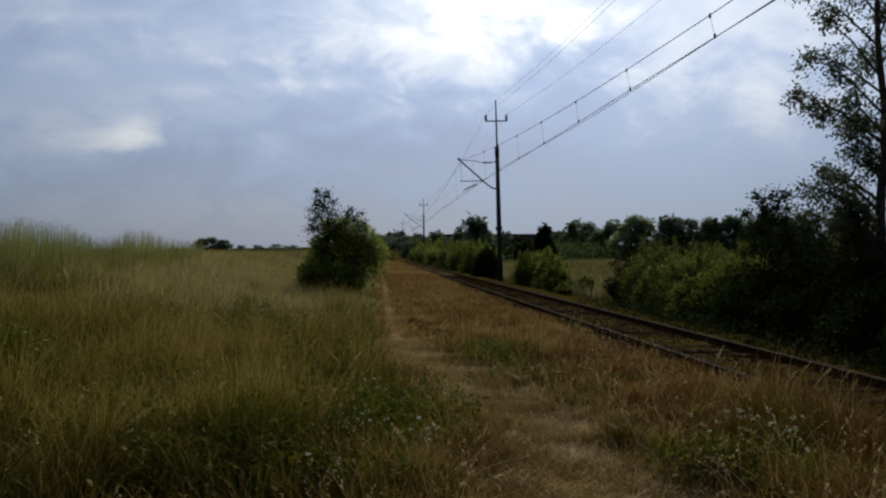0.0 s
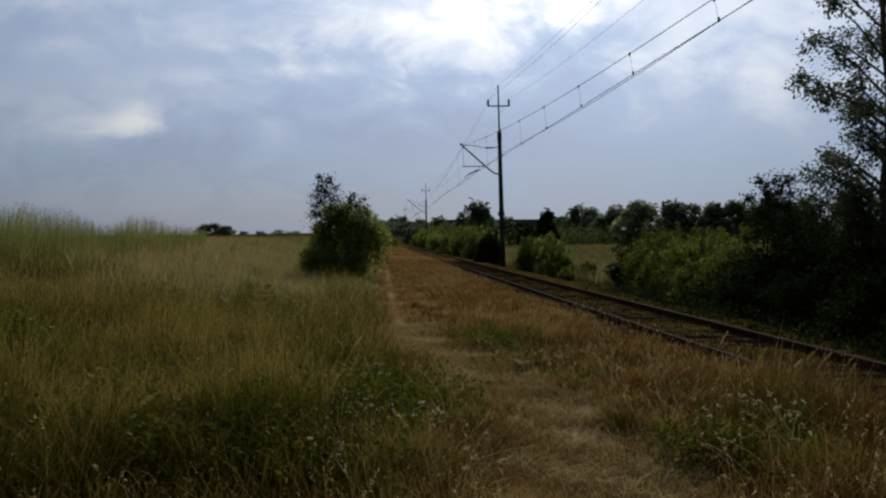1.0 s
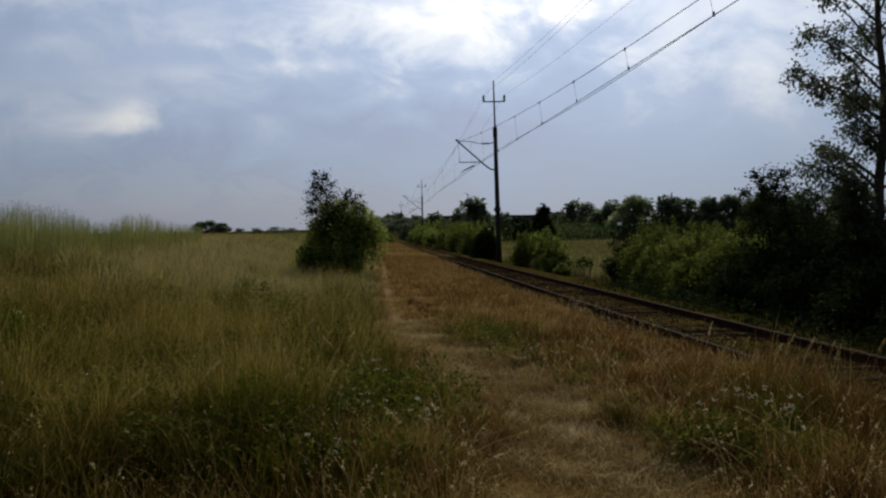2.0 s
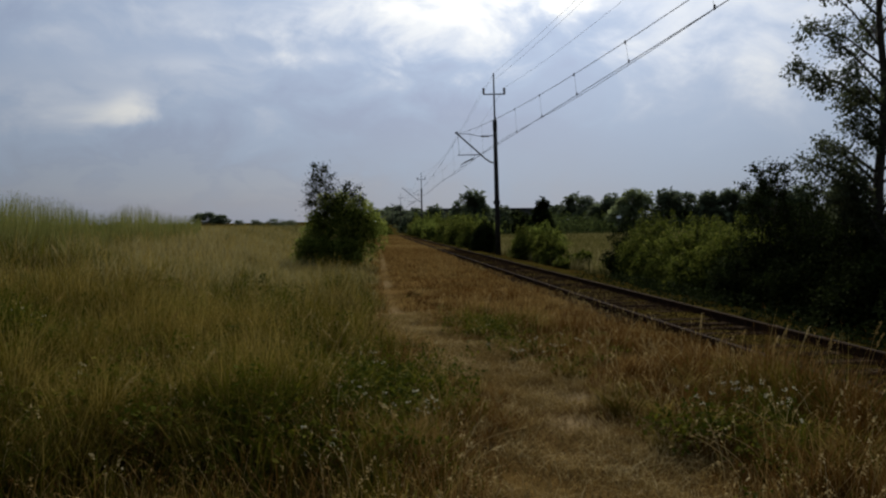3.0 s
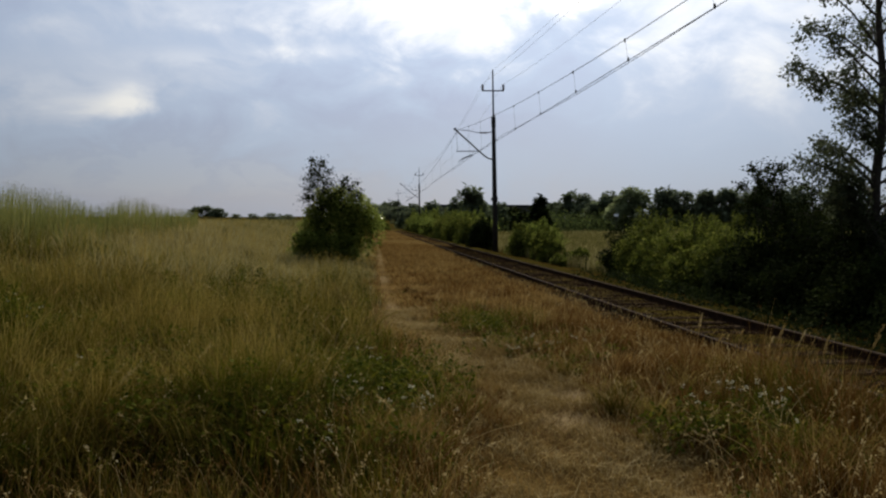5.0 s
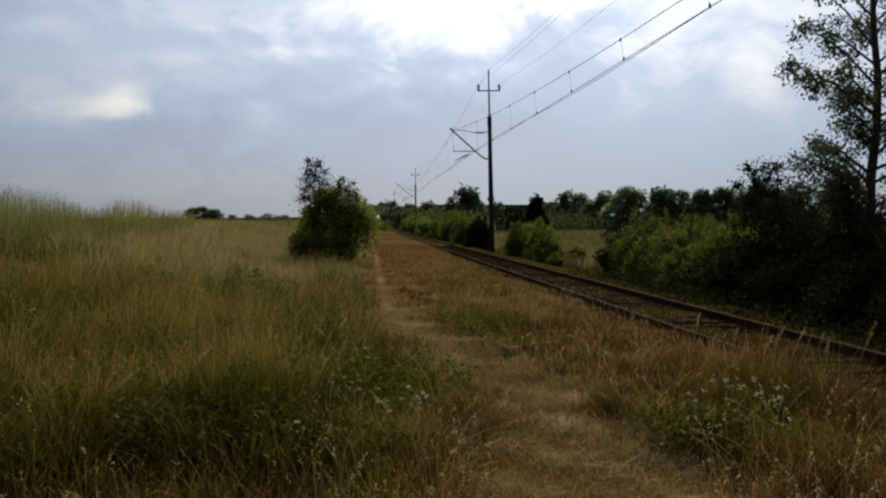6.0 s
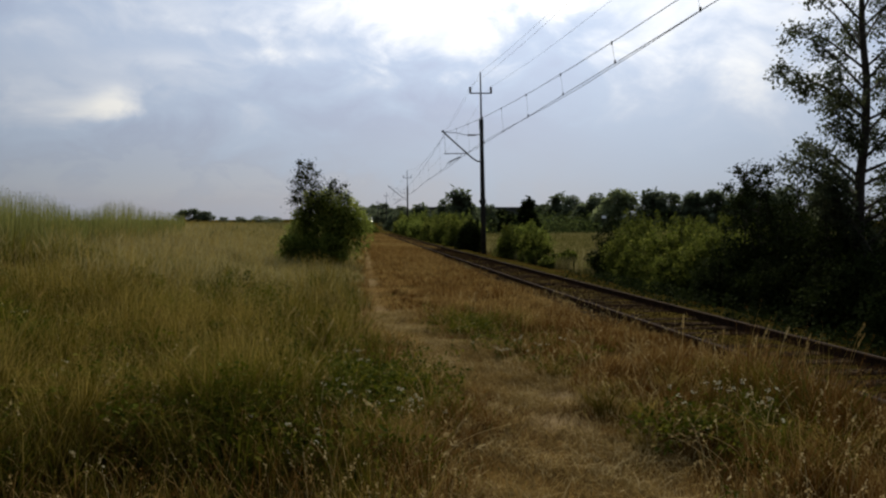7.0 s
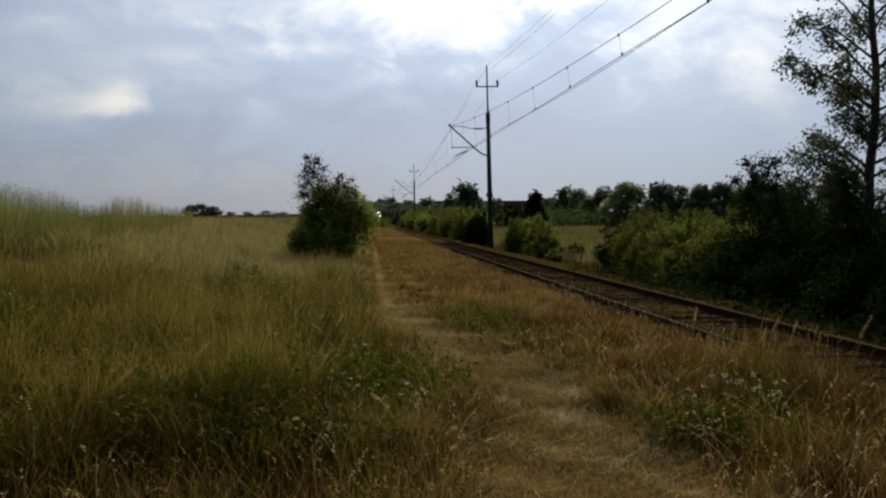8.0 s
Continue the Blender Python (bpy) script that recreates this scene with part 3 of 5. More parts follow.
def leaves(centres, size, tone, droop=0.35):
    """Arrays of small folded leaves, each of four triangles' worth of outline."""
    n = len(centres)
    a, b = rng.uniform(0, 6.28, n), rng.normal(-droop, 0.6, n)
    u = np.stack([np.cos(a) * np.cos(b), np.sin(a) * np.cos(b), np.sin(b)], 1)
    w = np.stack([-np.sin(a), np.cos(a), rng.normal(0, 0.5, n)], 1)
    w /= np.linalg.norm(w, axis=1, keepdims=True)
    size = np.broadcast_to(size, (n,))[:, None] * rng.uniform(0.65, 1.35, (n, 1))
    c = np.asarray(centres)
    lift = np.cross(u, w) * size * 0.14
    v = np.stack([c, c + u * size * 0.5 + w * size * 0.34 + lift, c + u * size, c + u * size * 0.5 - w * size * 0.34 + lift], 1)
    tris = (np.arange(n) * 4)[:, None, None] + np.array([(0, 1, 2), (0, 2, 3)])[None]
    return v.reshape(-1, 3), tris.reshape(-1, 3), np.repeat(tone, 4), np.ones(4 * n)


def joined(name, pieces, material):
    """One mesh from several arrays of blades or leaves."""
    vs, ts, to, al, base = [], [], [], [], 0
    for v, t, tone, a in pieces:
        vs.append(v), ts.append(t + base), to.append(tone), al.append(a)
        base += len(v)
    return tri_mesh(name, np.concatenate(vs), np.concatenate(ts), material, {"tone": np.concatenate(to), "along": np.concatenate(al)})


def heads(tops, ways, length, width, tone, count=7):
    """Loose seed heads: small scales set round the top of each stem."""
    n = len(tops)
    s = rng.random((n, count))
    c = np.asarray(tops)[:, None] - np.asarray(ways)[:, None] * (s * np.asarray(length)[:, None])[..., None]
    c = c + rng.normal(0, 1, (n, count, 3)) * (np.asarray(width)[:, None, None] * 0.25)
    return leaves(c.reshape(-1, 3), np.repeat(np.asarray(width), count), np.repeat(tone, count), -0.6)


def wedge(n, r0, r1, power, left=-29.0, right=39.0):
    """Points over the ground ahead of the viewer, closer together where it is near."""
    u = rng.random(n)
    q = 2.0 - power
    r = (r0 ** q + u * (r1 ** q - r0 ** q)) ** (1 / q)
    a = np.radians(rng.uniform(left, right, n))
    return r * np.sin(a), r * np.cos(a)


def trodden(x, y):
    """1 on the footpath, fading to 0 beside it."""
    w = np.interp(y, [3, 6, 8, 11, 14, 60], [0.6, 0.5, 0.38, 0.22, 0.16, 0.2])
    return np.exp(-((x - path_x(y)) / w) ** 2)


def blob(x, y, cx, cy, rx, ry):
    return np.exp(-(((x - cx) / rx) ** 2 + ((y - cy) / ry) ** 2))


def sandy(x, y):
    """1 on the open sandy patches of the footpath."""
    return np.clip(blob(x, y, 1.85, 6.65, 0.26, 0.36) + 0.9 * blob(x, y, 1.62, 5.85, 0.20, 0.30), 0, 1)


def on_ballast(x):
    return (x > 4.05) & (x < 7.1)


def build_grass():
    green, dry, field, meadow, crest, trampled, pale = [], [], [], [], [], [], []
    # near and middle ground
    for n, r0, r1, power, seg, wide in ((130000, 3.0, 13.0, 1.45, 3, 1.0), (190000, 11.0, 60.0, 1.55, 2, 1.55)):
        x, y = wedge(n, r0, r1, power)
        keep = ~(on_ballast(x) & (rng.random(n) < np.where(x < 4.6, 0.10, np.where(y > 20, 0.80, 0.93)))) & ((x < 7.1) | ((x < 8.8) & (rng.random(n) < np.where(y > 16, 0.55, 0.12)))) & (rng.random(n) < 0.66 + smooth(30, 10, y) * (0.62 * clumpy(x, y, 0.5, 21) + 0.2 * clumpy(x, y, 1.7, 35))) & (rng.random(n) > trodden(x, y) * np.interp(y, [6, 8, 11, 14], [0.05, 0.15, 0.55, 0.93]))
        x, y = x[keep], y[keep]
        thin = rng.random(len(x)) > np.maximum(0.76 * hollow(x, y), 0.95 * sandy(x, y))
        x, y = x[thin], y[thin]
        n = len(x)
        pocket = hollow(x, y)
        side = smooth(1.0, -1.6, x + 0.5 * wobble(x, y, 1.2, 8) - (0.9 - 0.06 * np.minimum(y, 12)))
        patch = np.clip(blob(x, y, 1.7, 11.3, 0.7, 1.6) + blob(x, y, 0.0, 7.2, 0.65, 1.2) + 0.7 * blob(x, y, -0.9, 5.2, 0.9, 0.7)
                        + 0.35 * blob(x, y, 2.6, 5.0, 0.7, 0.9) + 0.4 * blob(x, y, 3.6, 6.2, 0.6, 0.9), 0, 1)
        lush = np.clip(patch + side * (0.34 + 0.85 * clumpy(x, y, 1.3, 9)) * smooth(24, 9, y) + 0.55 * smooth(-3.2, -6.0, x) * smooth(24, 13, y) * (0.7 + 0.5 * wobble(x, y, 2.3, 33)), 0, 1)
        worn = trodden(x, y)
        lush = np.maximum(lush * (1 - 0.6 * pocket), 0.5 * pocket * blob(x, y, -0.7, 4.4, 0.5, 0.7))
        tall = 0.11 + 0.15 * smooth(0.3, 1.2, np.abs(x - path_x(y))) + 0.40 * side + 0.10 * patch * (1 - side)
        tall = tall + 0.17 * smooth(1.7, 2.9, x) * smooth(9.5, 6, y) - 0.08 * smooth(3.0, 4.0, x) * smooth(8.5, 11, y) + 0.10 * smooth(3.2, 3.9, x) * smooth(4.75, 4.4, x) * smooth(10, 8, y)
        tall = tall * (1 - 0.5 * worn) * (0.95 + smooth(32, 12, y + 8 * (1 - side)) * (-0.53 + 0.95 * smooth(-0.55, 0.65, clumpy(x, y, 0.55, 22, 2)) + 0.25 * clumpy(x, y, 1.6, 10))) * smooth(1.0, 3.2, np.hypot(x, y)) * np.where(x > 4.55, 0.55, 1) * np.where(x > 6.3, 0.6, 1) * (1 - 0.45 * pocket) * np.interp(np.hypot(x, y), [3.0, 5.5], [0.55, 1.0])
        pick = rng.random(n)
        root = np.stack([x, y, ground_z(x, y) - 0.01], 1)
        wind = rng.uniform(-3.14, 3.14, n)
        # lower tone in hollows and beyond the far rail paints shade into the blades
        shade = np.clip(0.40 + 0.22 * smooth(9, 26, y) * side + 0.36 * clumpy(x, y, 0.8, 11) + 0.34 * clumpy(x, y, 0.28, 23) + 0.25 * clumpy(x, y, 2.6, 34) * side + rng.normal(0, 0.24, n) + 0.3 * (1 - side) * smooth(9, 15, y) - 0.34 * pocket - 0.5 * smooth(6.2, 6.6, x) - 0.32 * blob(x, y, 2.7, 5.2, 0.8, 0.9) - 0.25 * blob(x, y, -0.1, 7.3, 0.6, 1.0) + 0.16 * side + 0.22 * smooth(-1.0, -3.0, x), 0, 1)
        far_w = wide * (0.7 + 0.055 * np.hypot(x, y)) * 1.0
        g = pick < lush * 0.85
        h = tall * rng.uniform(0.45, 1.05, n)
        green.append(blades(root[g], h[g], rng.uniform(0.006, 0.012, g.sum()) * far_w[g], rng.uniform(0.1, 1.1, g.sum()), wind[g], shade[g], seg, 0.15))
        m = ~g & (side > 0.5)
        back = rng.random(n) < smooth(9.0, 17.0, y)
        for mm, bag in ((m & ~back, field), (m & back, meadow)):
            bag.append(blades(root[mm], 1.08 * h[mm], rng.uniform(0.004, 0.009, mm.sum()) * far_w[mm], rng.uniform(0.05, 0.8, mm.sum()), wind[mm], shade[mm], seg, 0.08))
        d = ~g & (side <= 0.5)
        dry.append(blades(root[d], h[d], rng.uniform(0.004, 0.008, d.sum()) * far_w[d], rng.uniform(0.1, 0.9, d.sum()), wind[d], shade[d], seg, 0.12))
        # stems with seed heads, standing above the blades
        for mask, bag, share, gain in ((m, field, 0.19, 1.3), (d & (y < 16) & (x < 4.2), dry, 0.09, 1.5), (g, field, 0.05, 1.35)):
            s = mask & (rng.random(n) < share) & (worn < 0.5)
            k = int(s.sum())
            hh, ln, hd = tall[s] * rng.uniform(0.85, gain, k), rng.uniform(0.03, 0.4, k), wind[s]
            bag.append(blades(root[s], hh, 0.0050 * far_w[s], ln, hd, np.clip(shade[s] + rng.normal(0.35, 0.2, k), 0, 1), 2, 0.05))
            top = root[s] + np.stack([np.cos(hd) * ln * hh, np.sin(hd) * ln * hh, hh * 0.95], 1)
            way = np.stack([np.cos(hd) * ln * 1.6, np.sin(hd) * ln * 1.6, np.ones(k)], 1)
            way /= np.linalg.norm(way, axis=1, keepdims=True)
            bag.append(heads(top, way, rng.uniform(0.05, 0.12, k), rng.uniform(0.008, 0.013, k) * far_w[s] ** 0.7, np.clip(shade[s] + rng.normal(0.05, 0.2, k), 0, 1), 5))
    # field on the bank and the far meadow, seen at a flat angle
    for n, r0, r1, left, right in ((62000, 40.0, 170.0, -29.0, -2.0), (52000, 20.0, 170.0, -2.0, 6.2), (56000, 28.0, 190.0, 8.0, 39.0)):
        x, y = wedge(n, r0, r1, 1.6, left, right)
        r = np.hypot(x, y)
        keep = (x < 4.3) | (x > 8.6) | ((x < 5.9) & (y > 55))
        if right == 6.2:
            keep &= rng.random(len(x)) < smooth(20, 55, r) * (1 - trodden(x, y))
        x, y, r = x[keep], y[keep], r[keep]
        n = len(x)
        root = np.stack([x, y, ground_z(x, y) - 0.02], 1)
        shade = np.clip(np.where(x > 7, 0.52, np.where(x > -1.5, 0.68, 0.60)) + 0.25 * wobble(x, y, 9, 12) + rng.normal(0, 0.2, n), 0, 1)
        h = np.where(x < -1, 0.62, np.where(x > 7, 0.7, np.where(x > 4.3, 0.16, 0.25))) * rng.uniform(0.6, 1.15, n)
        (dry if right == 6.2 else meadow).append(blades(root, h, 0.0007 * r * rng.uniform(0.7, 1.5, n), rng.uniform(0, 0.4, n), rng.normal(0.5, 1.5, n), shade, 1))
    # tussocks: blades arching outward from one foot
    for count, x0, x1, y0, y1, high, bag, each in ((230, -7.0, -0.3, 4.6, 17.0, 0.62, field, 46), (120, -7.0, -0.3, 4.4, 13.0, 0.55, green, 46), (150, 0.4, 4.1, 4.6, 18.0, 0.24, dry, 40), (60, 1.8, 4.3, 4.2, 7.5, 0.36, field, 44)):
        tx, ty = rng.uniform(x0, x1, count), y0 + (y1 - y0) * rng.random(count) ** 1.4
        ok = (np.abs(tx - path_x(ty)) > 0.35) & (rng.random(count) > 1.3 * hollow(tx, ty))
        tx, ty = tx[ok], ty[ok]
        count = len(tx)
        x, y = np.repeat(tx, each) + rng.normal(0, 0.05, count * each), np.repeat(ty, each) + rng.normal(0, 0.05, count * each)
        k = len(x)
        tone = np.clip(np.repeat(np.clip(rng.normal(0.55, 0.28, count), 0.05, 1), each) + rng.normal(0, 0.14, k), 0, 1)
        size = np.repeat(rng.uniform(0.7, 1.25, count), each)
        bag.append(blades(np.stack([x, y, ground_z(x, y) - 0.01], 1), high * size * rng.uniform(0.6, 1.05, k), rng.uniform(0.005, 0.009, k) * (0.7 + 0.055 * np.hypot(x, y)),
                          rng.uniform(0.2, 1.25, k), rng.uniform(0, 6.28, k), tone, 3, 0.32))
    # low leafy herbs in the greener patches
    herbs = []
    for cx, cy, rx, ry, count, top in ((0.0, 7.3, 0.7, 1.1, 280, 0.26), (-0.9, 5.2, 0.9, 0.6, 120, 0.36), (1.7, 11.2, 0.6, 1.3, 170, 0.16), (2.6, 5.0, 0.6, 0.8, 90, 0.22),
                                       (-3.4, 7.0, 0.5, 1.0, 170, 0.62), (-2.3, 6.4, 1.0, 1.0, 120, 0.5), (0.5, 6.6, 0.4, 0.6, 70, 0.14), (-1.45, 11.6, 0.25, 0.3, 60, 0.75), (2.3, 9.2, 0.8, 1.2, 80, 0.12),
                                       (-3.0, 8.5, 2.6, 4.0, 420, 0.55), (-1.6, 6.0, 1.4, 1.4, 160, 0.45), (-3.55, 7.0, 0.35, 0.6, 130, 0.85), (-0.8, 4.5, 0.6, 0.35, 100, 0.42)):
        hx, hy = rng.normal(cx, rx * 0.6, count), rng.normal(cy, ry * 0.6, count)
        ok = (rng.random(count) > 1.2 * hollow(hx, hy)) & (trodden(hx, hy) < 0.3)
        hx, hy = hx[ok], hy[ok]
        count = len(hx)
        k = 16
        hz = top * rng.uniform(0.4, 1.0, (count, 1)) * rng.random((count, k)) ** 0.6
        px = hx[:, None] + rng.normal(0, 0.045, (count, k))
        py = hy[:, None] + rng.normal(0, 0.045, (count, k))
        c = np.stack([px, py, ground_z(px, py) + 0.02 + hz], -1).reshape(-1, 3)
        herbs.append(leaves(c, 0.048, np.clip(rng.normal(0.42, 0.25, len(c)), 0, 1), -0.1))
    for _ in range(150):
        cx, cy = wedge(1, 5.0, 17.0, 1.3, -28, 12)
        cx, cy = float(cx[0]), float(cy[0])
        if cx > 0.2 - 0.02 * cy or hollow(cx, cy) > 0.2:
            continue
        count, high = int(rng.integers(60, 190)), float(rng.uniform(0.3, 0.62))
        q = rng.random(count)
        px, py = cx + rng.normal(0, 0.10, count) * (1.2 - 0.6 * q), cy + rng.normal(0, 0.10, count) * (1.2 - 0.6 * q)
        herbs.append(leaves(np.stack([px, py, ground_z(px, py) + 0.03 + high * q], 1), rng.uniform(0.03, 0.06), np.clip(rng.normal(rng.uniform(0.1, 0.6), 0.18, count), 0, 1), 0.1))
    # weed strip added and coloured dark for the shade below the shrubs
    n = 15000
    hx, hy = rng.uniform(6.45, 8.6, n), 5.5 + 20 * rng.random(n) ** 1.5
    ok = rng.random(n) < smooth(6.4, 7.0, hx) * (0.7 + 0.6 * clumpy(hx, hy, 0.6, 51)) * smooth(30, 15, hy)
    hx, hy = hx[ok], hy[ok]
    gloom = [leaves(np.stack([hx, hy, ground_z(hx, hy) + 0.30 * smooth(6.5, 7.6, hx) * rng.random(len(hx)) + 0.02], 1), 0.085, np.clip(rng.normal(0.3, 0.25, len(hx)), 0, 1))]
    tagged(new("trackside_shade_weeds", joined("trackside_shade_weeds", gloom, MAT["dark"])), "low weeds coloured dark as shrub shade between the far rail and the shrubs", "weeds", kind="stuff")
    tagged(new("low_herbs", joined("low_herbs", herbs, MAT["green"])), "low leafy green weeds growing between the grass", "weeds", kind="stuff")
    # single pale stems with fine seed heads scattered through the meadow
    n = 5000
    x, y = wedge(n, 3.6, 16.0, 1.5)
    ok = (x < 4.2) & (trodden(x, y) < 0.35) & (rng.random(n) < (0.6 + 0.7 * clumpy(x, y, 0.7, 40)) * (1 - 0.8 * hollow(x, y)))
    x, y = x[ok], y[ok]
    n = len(x)
    hh = np.where(x < 0, 0.56, 0.30) * rng.uniform(0.6, 1.15, n) + 0.14 * smooth(1.9, 3.2, x)
    ln, hd = rng.uniform(0.1, 0.8, n), rng.uniform(0, 6.28, n)
    root = np.stack([x, y, ground_z(x, y)], 1)
    tone = np.clip(rng.normal(0.62, 0.28, n) + 0.25 * clumpy(x, y, 0.6, 41), 0, 1)
    pale.append(blades(root, hh, 0.0034 * (0.7 + 0.055 * np.hypot(x, y)), ln, hd, tone, 3, 0.12))
    top = root + np.stack([np.cos(hd) * ln * hh, np.sin(hd) * ln * hh, hh * 0.88], 1)
    way = np.stack([np.cos(hd) * ln * 1.8, np.sin(hd) * ln * 1.8, np.ones(n)], 1)
    way /= np.linalg.norm(way, axis=1, keepdims=True)
    pale.append(heads(top, way, rng.uniform(0.05, 0.10, n), rng.uniform(0.010, 0.018, n), tone, 7))
    # short turf round the viewer's feet and behind, and over the rest of the near ground
    n = 34000
    r, a = 14 * rng.random(n) ** 0.75, rng.uniform(0, 6.283, n)
    x, y = r * np.sin(a), r * np.cos(a)
    out = (((y < 3.0) | (np.abs(np.degrees(np.arctan2(x, y)) - 5) > 34)) & (x < 3.9)) & (r > 0.5)
    x, y = x[out], y[out]
    n = len(x)
    left = x < -1
    h = np.where(left, 0.32, 0.16) * rng.uniform(0.5, 1.1, n) * smooth(0.3, 2.2, np.hypot(x, y))
    shade = np.clip(0.45 + 0.25 * wobble(x, y, 0.9, 11) + rng.normal(0, 0.2, n), 0, 1)
    root = np.stack([x, y, ground_z(x, y) - 0.01], 1)
    for mask, bag in ((left, field), (~left, dry)):
        k = int(mask.sum())
        bag.append(blades(root[mask], h[mask], rng.uniform(0.006, 0.012, k), rng.uniform(0.1, 0.9, k), rng.uniform(0, 6.28, k), shade[mask], 2, 0.1))
    n = 1500
    x, y = rng.uniform(-3.2, 0.1, n), rng.uniform(3.3, 5.6, n)
    hh, ln, hd = rng.uniform(0.22, 0.50, n), rng.uniform(0.1, 0.9, n), rng.uniform(0, 6.28, n)
    root = np.stack([x, y, ground_z(x, y)], 1)
    tone = np.clip(rng.normal(0.5, 0.28, n), 0, 1)
    dry.append(blades(root, hh, rng.uniform(0.004, 0.008, n), ln, hd, tone, 3, 0.15))
    some = rng.random(n) < 0.35
    top = root + np.stack([np.cos(hd) * ln * hh, np.sin(hd) * ln * hh, hh * 0.85], 1)
    way = np.stack([np.cos(hd) * ln * 1.8, np.sin(hd) * ln * 1.8, np.ones(n)], 1)
    way /= np.linalg.norm(way, axis=1, keepdims=True)
    dry.append(heads(top[some], way[some], np.full(some.sum(), 0.08), rng.uniform(0.009, 0.015, some.sum()), tone[some], 8))
    # trampled straw lying over the footpath
    n = 58000
    y = rng.uniform(3.2, 13.5, n)
    x = path_x(y) + 0.1 + rng.normal(0, 1, n) * np.interp(y, [3, 5, 7, 9, 13], [1.0, 0.75, 0.5, 0.42, 0.3])
    open_soil = sandy(x, y)
    keep = (rng.random(n) > 0.9 * open_soil) & (rng.random(n) < 0.62 + 0.5 * wobble(x, y, 0.45, 37))
    x, y = x[keep], y[keep]
    n = len(x)
    straw = np.clip(0.50 + 0.28 * wobble(x, y, 0.5, 31) + 0.26 * wobble(x, y, 0.13, 32) + rng.normal(0, 0.28, n), 0, 1)
    trampled.append(blades(np.stack([x, y, ground_z(x, y)], 1), rng.uniform(0.04, 0.15, n) * (1 + 0.45 * wobble(x, y, 0.21, 36)), rng.uniform(0.004, 0.008, n), rng.uniform(0.3, 2.2, n), rng.uniform(0, 6.28, n), straw, 2, 0.3))
    # tall pale stems along the crest of the bank
    n = 5200
    q = 1 / rng.uniform(0.232, 0.53, n)
    x = rng.uniform(-10.5, -7.4, n)
    y = -x * q
    root = np.stack([x, y, ground_z(x, y)], 1)
    patchy = 0.5 + 0.5 * wobble(30 / q, 0 * q, 1.0, 13)
    hh = rng.uniform(0.5, 1.0, n) * (0.85 + 0.4 * patchy) * np.interp(q, [1.85, 2.3, 3.0, 4.4], [1.36, 1.36, 1.3, 1.15])
    ln, hd = rng.uniform(0, 0.14, n), rng.normal(0.4, 0.8, n)
    tone = np.clip(rng.normal(0.25 + 0.35 * patchy, 0.2, n), 0, 1)
    crest.append(blades(root, hh, 0.0006 * np.hypot(x, y), ln, hd, tone, 2))
    top = root + np.stack([np.cos(hd) * ln * hh, np.sin(hd) * ln * hh, hh], 1)
    way = np.tile((0.1, 0.0, 1.0), (n, 1))
    crest.append(heads(top, way, np.full(n, 0.35), rng.uniform(0.018, 0.028, n), tone, 5))
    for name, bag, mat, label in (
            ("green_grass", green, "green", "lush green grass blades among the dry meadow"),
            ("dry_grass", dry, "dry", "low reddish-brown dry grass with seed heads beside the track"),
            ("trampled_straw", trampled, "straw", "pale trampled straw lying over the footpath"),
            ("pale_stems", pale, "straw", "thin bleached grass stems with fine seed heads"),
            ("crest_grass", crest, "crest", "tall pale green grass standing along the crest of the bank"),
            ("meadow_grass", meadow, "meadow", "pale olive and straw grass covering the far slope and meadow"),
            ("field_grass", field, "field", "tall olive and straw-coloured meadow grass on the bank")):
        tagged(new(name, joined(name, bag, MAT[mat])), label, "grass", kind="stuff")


build_grass()


def spread(n, lumps, shell=0.55):
    """Points for leaves within overlapping lumps (x, y, z, rx, ry, rz), most of them near the lumps' skin."""
    lumps = np.asarray(lumps, float)
    vol = lumps[:, 3] * lumps[:, 4] + lumps[:, 4] * lumps[:, 5]
    k = rng.choice(len(lumps), n, p=vol / vol.sum())
    d = rng.normal(0, 1, (n, 3))
    d /= np.linalg.norm(d, axis=1, keepdims=True)
    r = shell + (1 - shell) * rng.random(n) ** 0.6
    r *= 1 + 0.10 * np.sin(d[:, 0] * 7 + k) * np.cos(d[:, 1] * 6 - k) + rng.normal(0, 0.06, n)
    return lumps[k, :3] + d * r[:, None] * lumps[k, 3:]


def lump_cloud(w, d, h, count, low=0.1, seed=0):
    """Lumps that fill a rough dome of width w, depth d and height h, standing on z = 0."""
    r = random.Random(seed)
    out = []
    for _ in range(count):
        a, q = r.uniform(0, 6.28), math.sqrt(r.random()) * 0.72
        z = r.uniform(low, 0.80) * h * math.sqrt(max(0.15, 1 - q * q))
        s = r.uniform(0.18, 0.32)
        out.append((math.cos(a) * q * w / 2, math.sin(a) * q * d / 2, max(z, s * h * 0.55), s * w * 0.85, s * d * 0.85, s * h * 0.85))
    return out


def stems(spots, r0):
    """Thin woody stems from the foot of a shrub to the given spots."""
    made = []
    for i, p in enumerate(spots):
        g, p = Geo(), Vector(p)
        made.append(g)
        foot = Vector((p.x * 0.12, p.y * 0.12, -0.15))
        mid = foot.lerp(p, 0.5) + Vector((0.06 * math.sin(i * 2.1), 0.06 * math.cos(i * 1.7), 0.08 * p.z))
        g.tube([foot, mid, p], [r0, r0 * 0.65, r0 * 0.25], 5)
    return made


